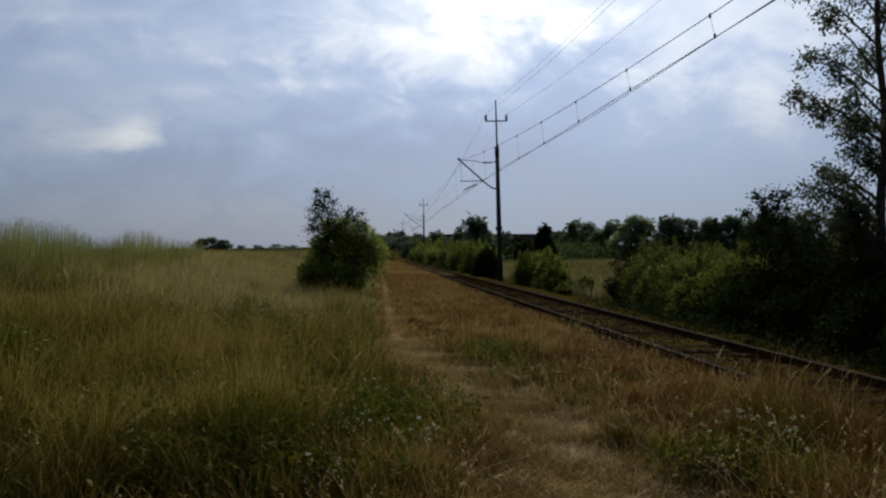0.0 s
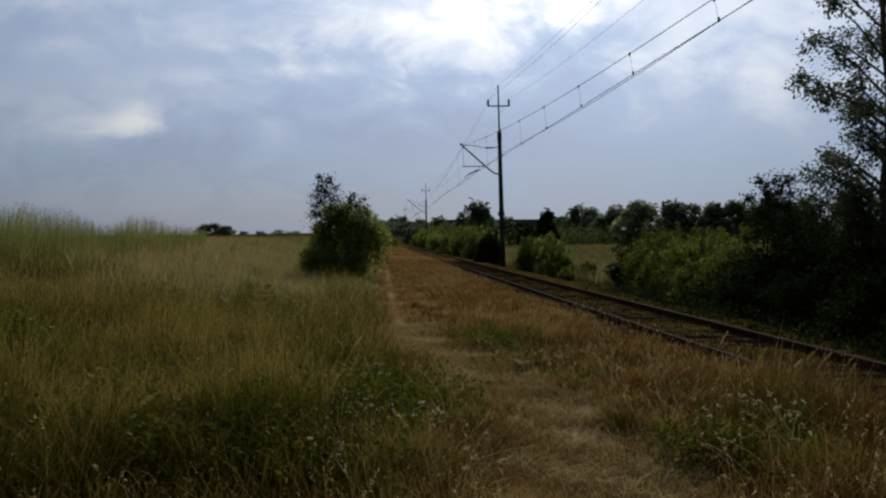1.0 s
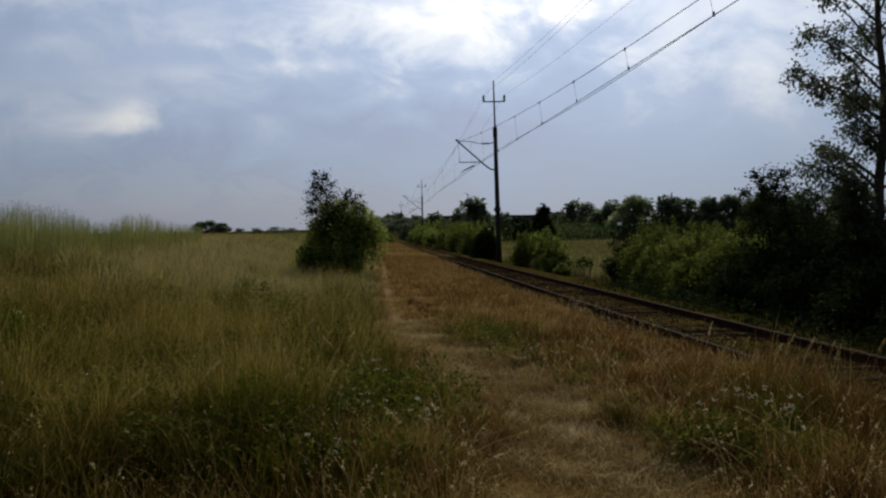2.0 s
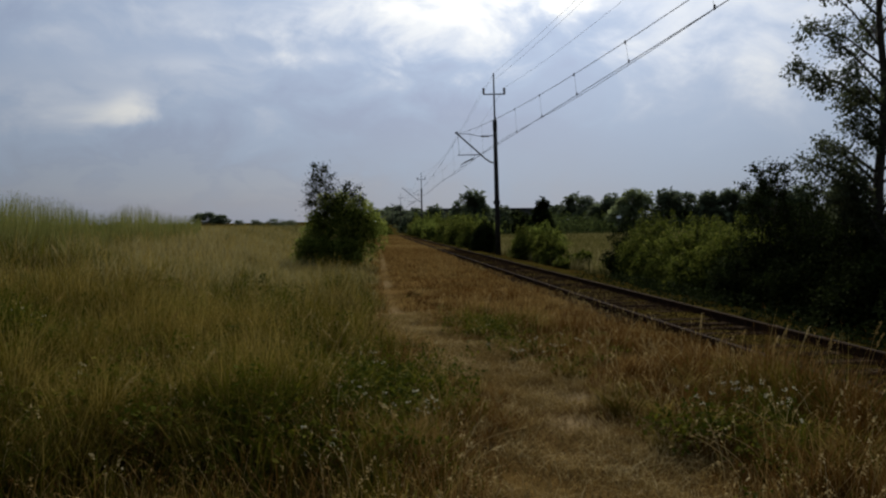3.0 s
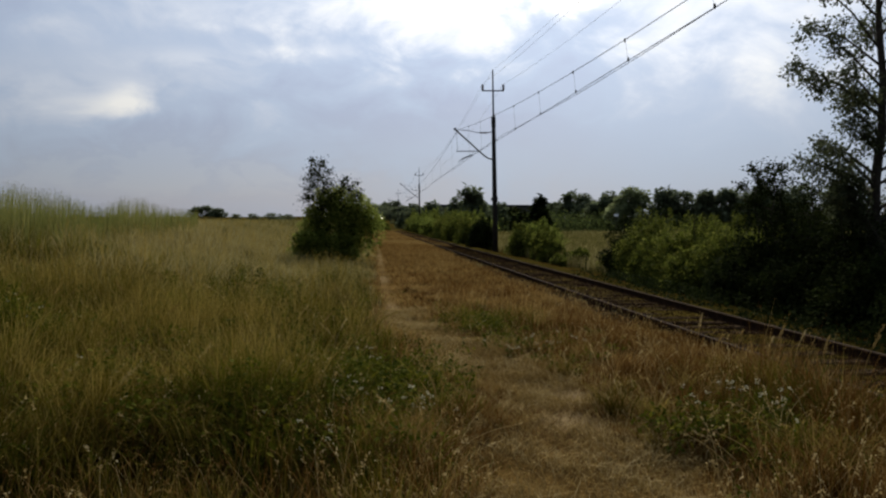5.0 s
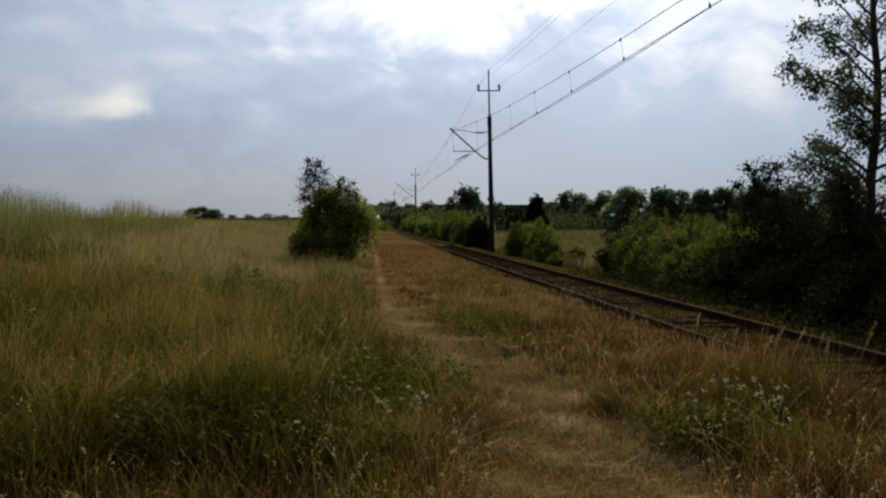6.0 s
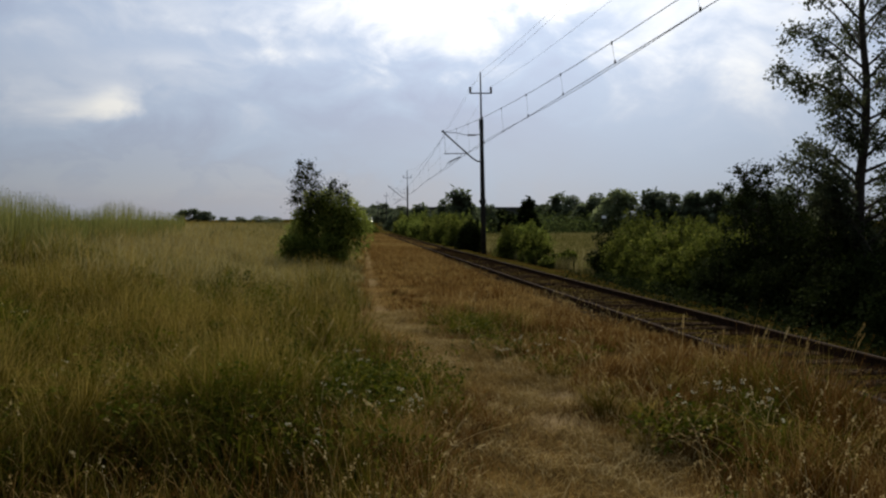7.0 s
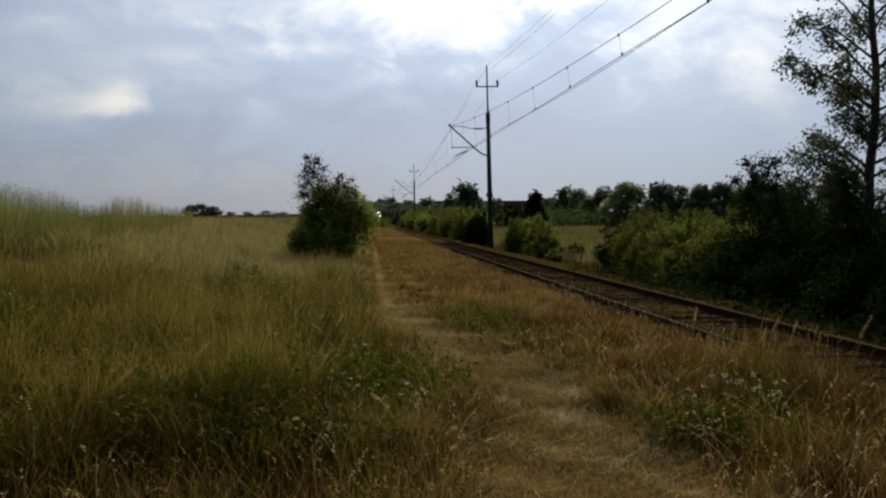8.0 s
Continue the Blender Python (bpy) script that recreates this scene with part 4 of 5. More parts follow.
def build_shrub(name, x, y, w, d, h, n, leaf, mat, label, seed, lumps=22, sprigs=0, group="shrubs along the railway"):
    base = new(name)
    base.matrix_world = pose(x, y, float(ground_z(x, y)))
    cloud = lump_cloud(w, d, h, lumps, 0.08, seed)
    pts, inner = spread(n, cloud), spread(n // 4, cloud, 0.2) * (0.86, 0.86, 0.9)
    # inner leaves large and dark: the crown's inner shade is put into colour
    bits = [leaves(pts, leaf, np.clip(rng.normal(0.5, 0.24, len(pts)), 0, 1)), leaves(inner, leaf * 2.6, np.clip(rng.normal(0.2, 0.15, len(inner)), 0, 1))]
    shoots = []
    r = random.Random(seed + 99)
    for _ in range(sprigs):
        a, q = r.uniform(0, 6.28), r.uniform(0, 0.38)
        p0 = Vector((math.cos(a) * q * w, math.sin(a) * q * d, h * r.uniform(0.6, 0.8)))
        p1 = p0 + Vector((r.uniform(-0.15, 0.15) * h, r.uniform(-0.1, 0.1) * h, h * r.uniform(0.12, 0.36)))
        shoots.append(p1)
        k = 70
        s = rng.random(k)
        c = np.array(p0)[None] * (1 - s[:, None]) + np.array(p1)[None] * s[:, None] + rng.normal(0, 0.03 * h, (k, 3)) * (1.1 - s[:, None])
        bits.append(leaves(c, leaf, np.clip(rng.normal(0.4, 0.2, k), 0, 1)))
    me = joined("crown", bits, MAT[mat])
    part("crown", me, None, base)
    for g in stems([c[:3] for c in cloud[:4]] + shoots[:6], 0.008 + 0.005 * h):
        part("stem", g, MAT["bark"], base)
    return tagged(base, label, "shrub", group)


def shrubs_beside_track():
    olive, deep = "light olive-green leafy shrub beside the railway", "dense dark green shrub beside the railway"
    # each: x, y, width, depth, height
    light_near = [(9.7, 25.2, 2.6, 2.6, 2.35), (9.7, 21.4, 2.9, 3.0, 2.25), (9.4, 18.6, 2.4, 2.4, 2.1), (11.4, 24.6, 2.8, 3.2, 2.25),
                (11.2, 21.4, 3.0, 3.4, 2.2), (11.2, 18.8, 3, 3.0, 2.1), (8.9, 23.0, 1.7, 2.2, 1.5), (8.7, 19.6, 1.5, 2, 1.3),
                (8.9, 43.5, 2.0, 2.6, 2.0), (9.4, 40.0, 1.7, 2.2, 1.75), (9.0, 37.2, 1.5, 1.9, 1.35), (9.5, 33.2, 1.0, 1.3, 0.8)]
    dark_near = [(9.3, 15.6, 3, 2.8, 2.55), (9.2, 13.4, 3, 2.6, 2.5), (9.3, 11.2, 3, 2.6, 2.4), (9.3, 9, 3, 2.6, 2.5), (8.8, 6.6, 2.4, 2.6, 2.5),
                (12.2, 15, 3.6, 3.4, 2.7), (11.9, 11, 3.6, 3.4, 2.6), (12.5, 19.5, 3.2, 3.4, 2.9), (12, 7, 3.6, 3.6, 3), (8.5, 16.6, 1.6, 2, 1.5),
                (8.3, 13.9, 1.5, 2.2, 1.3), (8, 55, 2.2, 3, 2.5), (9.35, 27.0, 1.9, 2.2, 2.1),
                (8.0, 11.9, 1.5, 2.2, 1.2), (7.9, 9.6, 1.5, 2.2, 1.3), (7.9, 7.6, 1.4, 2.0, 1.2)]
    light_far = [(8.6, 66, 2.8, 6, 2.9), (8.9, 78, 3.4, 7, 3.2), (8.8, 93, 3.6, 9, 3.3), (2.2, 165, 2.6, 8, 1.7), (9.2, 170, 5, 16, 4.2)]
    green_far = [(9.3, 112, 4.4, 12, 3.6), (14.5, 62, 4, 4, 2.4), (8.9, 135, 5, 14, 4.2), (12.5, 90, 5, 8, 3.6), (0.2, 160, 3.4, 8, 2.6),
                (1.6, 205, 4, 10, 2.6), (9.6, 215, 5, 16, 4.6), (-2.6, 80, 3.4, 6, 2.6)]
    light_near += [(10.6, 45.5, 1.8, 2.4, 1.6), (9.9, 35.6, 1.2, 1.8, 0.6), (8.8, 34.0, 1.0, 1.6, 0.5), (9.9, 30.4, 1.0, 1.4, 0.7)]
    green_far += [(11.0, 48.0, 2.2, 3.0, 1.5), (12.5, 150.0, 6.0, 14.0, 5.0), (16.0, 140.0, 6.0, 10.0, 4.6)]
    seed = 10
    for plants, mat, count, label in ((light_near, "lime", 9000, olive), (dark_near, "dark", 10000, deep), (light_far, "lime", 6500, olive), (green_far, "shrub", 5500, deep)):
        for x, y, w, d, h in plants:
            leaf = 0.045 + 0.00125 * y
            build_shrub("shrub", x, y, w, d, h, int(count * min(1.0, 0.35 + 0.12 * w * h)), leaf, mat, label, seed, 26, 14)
            seed += 1


shrubs_beside_track()


def build_bush():
    """The big rounded bush beside the path with a thin sparse sapling in its flank."""
    base = new("bush")
    bx, by = -1.12, 27.0
    base.matrix_world = pose(bx, by, float(ground_z(bx, by)))
    lumps = [(0.2, 0, 1.75, 1.0, 1.0, 1.15), (0.75, 0.1, 1.4, 0.8, 0.9, 1.0), (-0.55, 0, 1.45, 0.95, 0.9, 1.0), (0.1, -0.2, 2.15, 0.7, 0.7, 0.72),
             (1.05, 0, 0.9, 0.5, 0.7, 0.75), (-1.1, -0.1, 0.9, 0.65, 0.8, 0.75), (0.4, -0.5, 0.7, 0.7, 0.6, 0.6), (-0.4, -0.6, 0.55, 0.8, 0.6, 0.5),
             (0.5, 0, 1.95, 0.7, 0.8, 0.8), (-1.4, -0.2, 0.5, 0.45, 0.6, 0.5), (-0.15, -0.8, 0.35, 1.0, 0.5, 0.4), (0.8, -0.6, 0.45, 0.5, 0.5, 0.4),
             (-1.0, 0.0, 1.5, 0.5, 0.6, 0.7), (-0.75, 0.0, 2.15, 0.5, 0.55, 0.75), (-0.3, 0.0, 2.45, 0.55, 0.55, 0.55), (-1.2, -0.3, 0.55, 0.6, 0.6, 0.55)]
    lumps += [(x + 0.4 * math.sin(k * 2.3), y - 0.25 * math.cos(k), z + 0.28 * math.sin(k * 1.3), rx * 0.5, ry * 0.5, rz * 0.5)
              for k, (x, y, z, rx, ry, rz) in enumerate(lumps)]
    r = random.Random(21)
    for k in range(34):
        x, y, z, rx, ry, rz = lumps[r.randrange(16)]
        a, e = r.uniform(0, 6.28), r.uniform(-0.2, 1.2)
        lumps.append((x + rx * 0.85 * math.cos(a) * math.cos(e), y + ry * 0.85 * math.sin(a) * math.cos(e), max(0.2, z + rz * 0.85 * math.sin(e)), 0.28, 0.28, 0.22))
    lumps = [(x if z > 1.2 else min(x, 0.62 - rx), y, max(z, 0.58), rx, ry, rz) for x, y, z, rx, ry, rz in lumps]
    # a lower skirt of boughs standing out in front of the dome, and short shoots along its top
    for k in range(11):
        x = -1.50 + 0.185 * k + r.uniform(-0.06, 0.06)
        lumps.append((x, -0.85 + 0.25 * abs(x + 0.4) + r.uniform(-0.1, 0.1), 0.98 + 0.12 * math.sin(k * 1.9), 0.36, 0.40, 0.26))
        lumps.append((x * 0.9, -0.5, 0.62, 0.36, 0.4, 0.32))
    shoots = []
    for k in range(26):
        x = r.uniform(-0.95, 0.95)
        p0 = Vector((x, r.uniform(-0.4, 0.4), 2.62 - 0.75 * max(0, x - 0.35) ** 1.2 - 0.3 * max(0, -x)))
        p1 = p0 + Vector((r.uniform(-0.12, 0.2), r.uniform(-0.1, 0.1), r.uniform(0.22, 0.5) * (1.15 - 0.45 * abs(x))))
        q = rng.random(26)[:, None]
        shoots.append(np.array(p0) * (1 - q) + np.array(p1) * q + rng.normal(0, 0.035, (26, 3)))
    shoots = np.concatenate(shoots)
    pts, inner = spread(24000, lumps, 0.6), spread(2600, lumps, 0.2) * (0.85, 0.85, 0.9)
    # leaf tone climbs with height, painting a lit top and a shaded foot
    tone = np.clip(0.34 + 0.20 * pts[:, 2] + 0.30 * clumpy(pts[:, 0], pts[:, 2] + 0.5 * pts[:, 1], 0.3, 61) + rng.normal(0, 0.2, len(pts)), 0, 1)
    # inner leaves toned darkest, as painted shade inside the bush
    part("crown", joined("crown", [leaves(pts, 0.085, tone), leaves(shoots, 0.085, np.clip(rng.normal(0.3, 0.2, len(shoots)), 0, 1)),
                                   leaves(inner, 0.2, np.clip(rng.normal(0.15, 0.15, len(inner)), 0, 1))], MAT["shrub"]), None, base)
    for g in stems([c[:3] for c in lumps[:6]], 0.04):
        part("stem", g, MAT["bark"], base)
    tagged(base, "dense rounded green bush beside the sandy footpath", "bush")


build_bush()


def build_tree(name, x, y, h, lean, r0, limbs, reach, first, n_leaf, leaf, mat, label, seed, group="", clump=0.28, swell=1.0):
    """Tapered trunk, rising limbs with twigs, and leaves in loose clumps at the twigs."""
    base = new(name)
    base.matrix_world = pose(x, y, float(ground_z(x, y)) - 0.05)
    r = random.Random(seed)
    g = Geo()
    spine = [Vector((lean * h * (k / 8) ** 1.3 + 0.02 * h * math.sin(k * 1.9 + seed) * (k > 0), 0.015 * h * math.sin(k * 1.3), h * k / 8)) for k in range(9)]
    g.tube(spine, [r0 * (1.08 - k / 8) + 0.006 for k in range(9)], 9)
    part("trunk", g, MAT["bark"], base, "grey-brown trunk", True)
    spots = []
    for i in range(limbs):
        g = Geo()
        s = first + (0.97 - first) * (i + r.random() * 0.6) / limbs
        k = min(int(s * 8), 7)
        p0 = spine[k].lerp(spine[k + 1], s * 8 - k)
        a = i * 2.4 + r.uniform(-0.4, 0.4)
        out = reach * min(1.0, swell + 1.7 * (s - first)) * (1.0 - 0.75 * max(0.0, s - first) / (1.02 - first)) * r.uniform(0.7, 1.15)
        p1 = p0 + Vector((math.cos(a) * out * 0.5, math.sin(a) * out * 0.5, out * r.uniform(0.1, 0.45)))
        p2 = p0 + Vector((math.cos(a + 0.15) * out, math.sin(a + 0.15) * out, out * r.uniform(0.25, 0.8)))
        rr = r0 * 0.34 * (1.1 - s)
        g.tube([p0, p1, p2], [rr + 0.006, rr * 0.6 + 0.005, 0.004], 5)
        for j in range(6):
            q0 = p0.lerp(p1, 0.5 + 0.5 * r.random()) if j < 2 else p1.lerp(p2, r.random())
            b = a + r.uniform(-1.3, 1.3)
            ln = out * r.uniform(0.18, 0.42)
            q1 = q0 + Vector((math.cos(b) * ln, math.sin(b) * ln, ln * r.uniform(-0.3, 0.8)))
            g.tube([q0, q1], [0.008 + rr * 0.2, 0.003], 4)
            spots += [q1, q0.lerp(q1, 0.55)]
        spots.append(p2)
        part("limb", g, MAT["bark"], base)
    spots = np.array([tuple(p) for p in spots])
    spots = np.concatenate([spots, np.array([tuple(spine[8]), tuple(spine[7])])])
    k = rng.integers(0, len(spots), n_leaf)
    pts = spots[k] + rng.normal(0, clump, (n_leaf, 3)) * (0.5 + 0.8 * ((k * 37) % 11) / 11)[:, None]
    part("crown", joined("crown", [leaves(pts, leaf, np.clip(rng.normal(0.45, 0.22, n_leaf), 0, 1))], MAT[mat]), None, base)
    return tagged(base, label, "tree", group)


# tall aspen at the track and its younger neighbours, the sapling in the bush
def build_aspen():
    """Tall tree with a loose crown: layered limbs, each with its own boughs of fluttering leaves and open sky between."""
    base = new("aspen_tree")
    tx, ty = 9.3, 12.9
    base.matrix_world = pose(tx, ty, float(ground_z(tx, ty)) - 0.05)
    r = random.Random(5)
    spine = [Vector((0.05 * math.sin(k * 1.7), 0.05 * math.sin(k * 1.1), 9.4 * k / 10)) for k in range(11)]
    g = Geo()
    g.tube(spine, [0.105 * (1.05 - k / 10) + 0.008 for k in range(11)], 9)
    part("trunk", g, MAT["bark"], base, "grey-brown trunk", True)
    # height of the fork, heading in degrees, reach, rise at the tip, leafiness
    limbs = [(1.6, 185, 0.55, 0.9, 0.8), (2.1, 200, 0.85, 0.45, 1.3), (1.9, 175, 0.9, 0.55, 1.3), (2.3, 185, 0.75, 0.5, 1.3), (2.5, 178, 1.62, 0.80, 1.4), (2.7, 200, 1.3, 0.65, 1.2), (2.9, 160, 1.0, 0.7, 1.0),
             (3.3, 190, 0.7, 0.5, 0.9), (3.6, 175, 0.6, 0.5, 1.0), (3.95, 180, 1.65, 0.95, 1.3), (4.0, 170, 1.35, 0.75, 1.2), (4.1, 205, 1.2, 0.6, 1.1), (4.5, 185, 1.5, 1.05, 1.0), (4.9, 165, 1.3, 0.9, 0.9),
             (5.2, 195, 1.45, 1.0, 1.0), (5.8, 180, 1.4, 1.0, 1.0), (6.4, 190, 1.2, 0.9, 1.0), (7.0, 170, 1.0, 0.9, 1.0), (7.7, 200, 0.8, 0.8, 0.9), (8.4, 180, 0.5, 0.6, 0.8)]
    limbs += [(1.5 + 0.245 * k, (k * 137.5) % 190 - 95, 1.9 * (1.05 - 0.085 * k * 0.33) * r.uniform(0.7, 1.1), r.uniform(0.4, 1.0), 1.0) for k in range(29)]
    spots, weight = [], []
    for z, heading, reach, rise, leafy in limbs:
        g = Geo()
        k = min(int(z / 0.94), 9)
        p0 = spine[k].lerp(spine[k + 1], z / 0.94 - k)
        way = Vector((math.cos(radians(heading)), math.sin(radians(heading)), 0))
        p1 = p0 + way * reach * 0.5 + Vector((0, 0, rise * 0.62))
        p2 = p0 + way * reach + Vector((0, 0, rise))
        rr = 0.036 * (1.1 - z / 9.4)
        g.tube([p0, p1, p2], [rr + 0.006, rr * 0.6 + 0.005, 0.004], 5)
        for j in range(9):
            s = r.uniform(0.12, 1.0)
            q0 = p0.lerp(p1, s * 2) if s < 0.5 else p1.lerp(p2, s * 2 - 1)
            b = radians(heading + r.uniform(-80, 80))
            ln = r.uniform(0.14, 0.36)
            q1 = q0 + Vector((math.cos(b) * ln, math.sin(b) * ln, ln * r.uniform(-0.6, 0.6)))
            g.tube([q0, q1], [0.007, 0.003], 4)
            spots += [q1, q0.lerp(q1, 0.5)]
            weight += [leafy, leafy * 0.7]
        part("limb", g, MAT["bark"], base)
    spots, weight = np.array([tuple(p) for p in spots]), np.array(weight)
    n = 28000
    k = rng.choice(len(spots), n, p=weight / weight.sum())
    pts = spots[k] + rng.normal(0, 0.085, (n, 3))
    part("crown", joined("crown", [leaves(pts, 0.070, np.clip(rng.normal(0.5, 0.24, n), 0, 1))], MAT["aspen"]), None, base)
    tagged(base, "tall loose-leaved aspen rising from shrubs beside the track", "tree")


build_aspen()
build_tree("sapling", 8.87, 16.5, 3.45, 0.02, 0.025, 14, 0.6, 0.45, 1600, 0.075, "dark", "thin young sapling rising out of the dark shrubs", 6, "saplings", 0.08)
build_tree("sapling", 9.04, 16.0, 3.4, 0.0, 0.025, 14, 0.6, 0.45, 1600, 0.075, "dark", "thin young sapling rising out of the dark shrubs", 8, "saplings", 0.08)
build_tree("sapling", 9.3, 15.0, 3.1, 0.02, 0.025, 11, 0.5, 0.5, 800, 0.062, "dark", "thin young sapling rising out of the dark shrubs", 9, "saplings", 0.08)
build_tree("sapling", -1.85, 26.9, 3.85, -0.04, 0.04, 26, 0.95, 0.45, 2300, 0.085, "dark", "thin sparse-leaved sapling standing in the bush by the path", 12, "saplings", 0.10)

build_tree("sapling", -1.25, 26.9, 3.3, 0.10, 0.03, 16, 0.7, 0.55, 900, 0.085, "dark", "thin sparse-leaved sapling standing in the bush by the path", 14, "saplings", 0.10)


def far_tree(x, y, w, h, mat, seed, label, group="trees beyond the meadow"):
    base = new("tree")
    base.matrix_world = pose(x, y, float(ground_z(x, y)) - 0.2)
    g = Geo()
    g.tube([(0, 0, 0), (0.02 * h, 0, h * 0.4), (0, 0, h * 0.8)], [0.03 * h, 0.022 * h, 0.006 * h], 7)
    for i in range(7):
        a = i * 2.4 + seed
        g.tube([(0.01 * h, 0, h * (0.25 + 0.05 * i)), (math.cos(a) * w * 0.33, math.sin(a) * w * 0.33, h * (0.45 + 0.06 * i))], [0.012 * h, 0.003 * h], 5)
    part("trunk", g, MAT["bark"], base)
    cloud = []
    r = random.Random(seed)
    for _ in range(32):
        a, q = r.uniform(0, 6.28), math.sqrt(r.random())
        z = r.uniform(0.04, 0.90)
        wide = math.sqrt(max(0.2, 1 - ((z - 0.36) / 0.56) ** 2)) * 0.42
        s = r.uniform(0.13, 0.22)
        cloud.append((math.cos(a) * q * w * wide, math.sin(a) * q * w * wide, z * h, s * w, s * w, s * h * 0.75))
    # inner leaves large and toned down, painting shade into the crown's core
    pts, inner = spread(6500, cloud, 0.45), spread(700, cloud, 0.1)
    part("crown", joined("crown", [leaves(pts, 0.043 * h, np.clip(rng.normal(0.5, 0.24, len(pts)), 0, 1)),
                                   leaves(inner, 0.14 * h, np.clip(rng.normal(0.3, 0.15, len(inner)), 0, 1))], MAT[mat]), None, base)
    return tagged(base, label, "tree", group)


def build_treeline():
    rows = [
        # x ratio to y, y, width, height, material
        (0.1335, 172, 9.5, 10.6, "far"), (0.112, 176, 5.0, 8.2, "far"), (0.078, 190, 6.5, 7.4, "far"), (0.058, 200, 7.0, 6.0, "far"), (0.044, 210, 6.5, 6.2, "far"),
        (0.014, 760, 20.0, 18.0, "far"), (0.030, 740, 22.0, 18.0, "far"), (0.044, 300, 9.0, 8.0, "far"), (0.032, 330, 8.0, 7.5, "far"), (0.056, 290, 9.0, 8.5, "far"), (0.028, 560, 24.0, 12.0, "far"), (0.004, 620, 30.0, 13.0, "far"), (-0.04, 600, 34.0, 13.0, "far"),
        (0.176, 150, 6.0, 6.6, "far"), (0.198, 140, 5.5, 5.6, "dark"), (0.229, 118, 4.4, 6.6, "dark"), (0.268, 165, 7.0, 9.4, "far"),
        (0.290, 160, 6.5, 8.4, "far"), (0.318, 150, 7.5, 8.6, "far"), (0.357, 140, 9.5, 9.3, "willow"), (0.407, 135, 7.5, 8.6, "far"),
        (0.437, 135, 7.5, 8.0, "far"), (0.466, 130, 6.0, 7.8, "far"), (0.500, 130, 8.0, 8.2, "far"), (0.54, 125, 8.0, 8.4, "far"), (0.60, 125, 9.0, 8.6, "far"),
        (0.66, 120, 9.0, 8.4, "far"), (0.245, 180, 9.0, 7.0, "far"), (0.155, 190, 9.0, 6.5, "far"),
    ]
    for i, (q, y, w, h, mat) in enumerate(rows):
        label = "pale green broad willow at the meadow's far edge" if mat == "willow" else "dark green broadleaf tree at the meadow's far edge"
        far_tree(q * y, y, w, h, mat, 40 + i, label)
    # undergrowth below the trees
    lumps = []
    r = random.Random(3)
    for _ in range(230):
        y = r.uniform(125, 215)
        x = y * r.uniform(0.03, 0.72)
        if x < 11:
            continue
        s = r.uniform(1.4, 3.4)
        lumps.append((x, y, float(ground_z(x, y)) + s * 0.6, s * 1.6, s * 1.6, s))
    pts = spread(34000, lumps, 0.5)
    me = joined("undergrowth", [leaves(pts, 0.5, np.clip(rng.normal(0.45, 0.22, len(pts)), 0, 1))], MAT["scrub"])
    tagged(new("undergrowth", me), "dark scrub and hedge growth below the distant trees", "shrubs", kind="stuff")
    # trees on the skyline beyond the field
    for i, (q, y, w, h) in enumerate(((-0.232, 300, 8, 5.6), (-0.218, 300, 8, 6.0), (-0.205, 300, 7, 5.0), (-0.160, 320, 6, 3.2), (-0.134, 320, 9, 3.4), (-0.182, 320, 6, 2.9), (-0.115, 330, 8, 3.0))):
        far_tree(q * y, y, w, h, "far", 80 + i, "dark low tree on the skyline of the field", "trees on the field's skyline")


build_treeline()

# ---- buildings far off ----
def build_warehouse():
    base = tagged(new("warehouse"), "long low dark warehouse with a flat roof behind the trees", "building")
    base.matrix_world = pose(40.0, 245.0, float(ground_z(40, 245)) - 0.3)
    g = Geo()
    g.box(-22, 0, 0, 22, 14, 6.9)
    part("wall", g, MAT["wall"], base, "dark sheet-clad wall")
    g = Geo()
    g.box(-22.5, -0.5, 6.9, 22.5, 14.5, 7.4)
    part("roof", g, MAT["roof"], base)
    g = Geo()
    g.box(16, 2, 7.4, 21, 6, 8.1)
    part("roof_light", g, MAT["white"], base, "pale roof cowl")
    for k in range(7):
        g = Geo()
        g.box(-19 + 6 * k, -0.06, 3.2, -16 + 6 * k, 0.0, 4.4)
        part("window", g, MAT["glass"], base)


def build_board():
    # board and post are added as a stand-in for an unidentified white spot
    base = tagged(new("standin_board"), "small white board on a post, stand-in for an unidentified white spot at the meadow's edge", "sign")
    x, y = 37.6, 112.0
    base.matrix_world = pose(x, y, float(ground_z(x, y)), 0, 0, -18)
    g = Geo()
    g.tube([(0, 0.03, -0.2), (0, 0.03, 3.2)], 0.035, 8)
    part("post", g, MAT["steel"], base)
    g = Geo()
    # panel tipped back so that its face catches more sky
    g.box(-0.32, -0.015, -0.26, 0.32, 0.0, 0.26, 0.0, pose(0, 0, 3.15, -38, 0, 0))
    part("panel", g, MAT["white"], base, "plain white panel")


build_warehouse()
build_board()


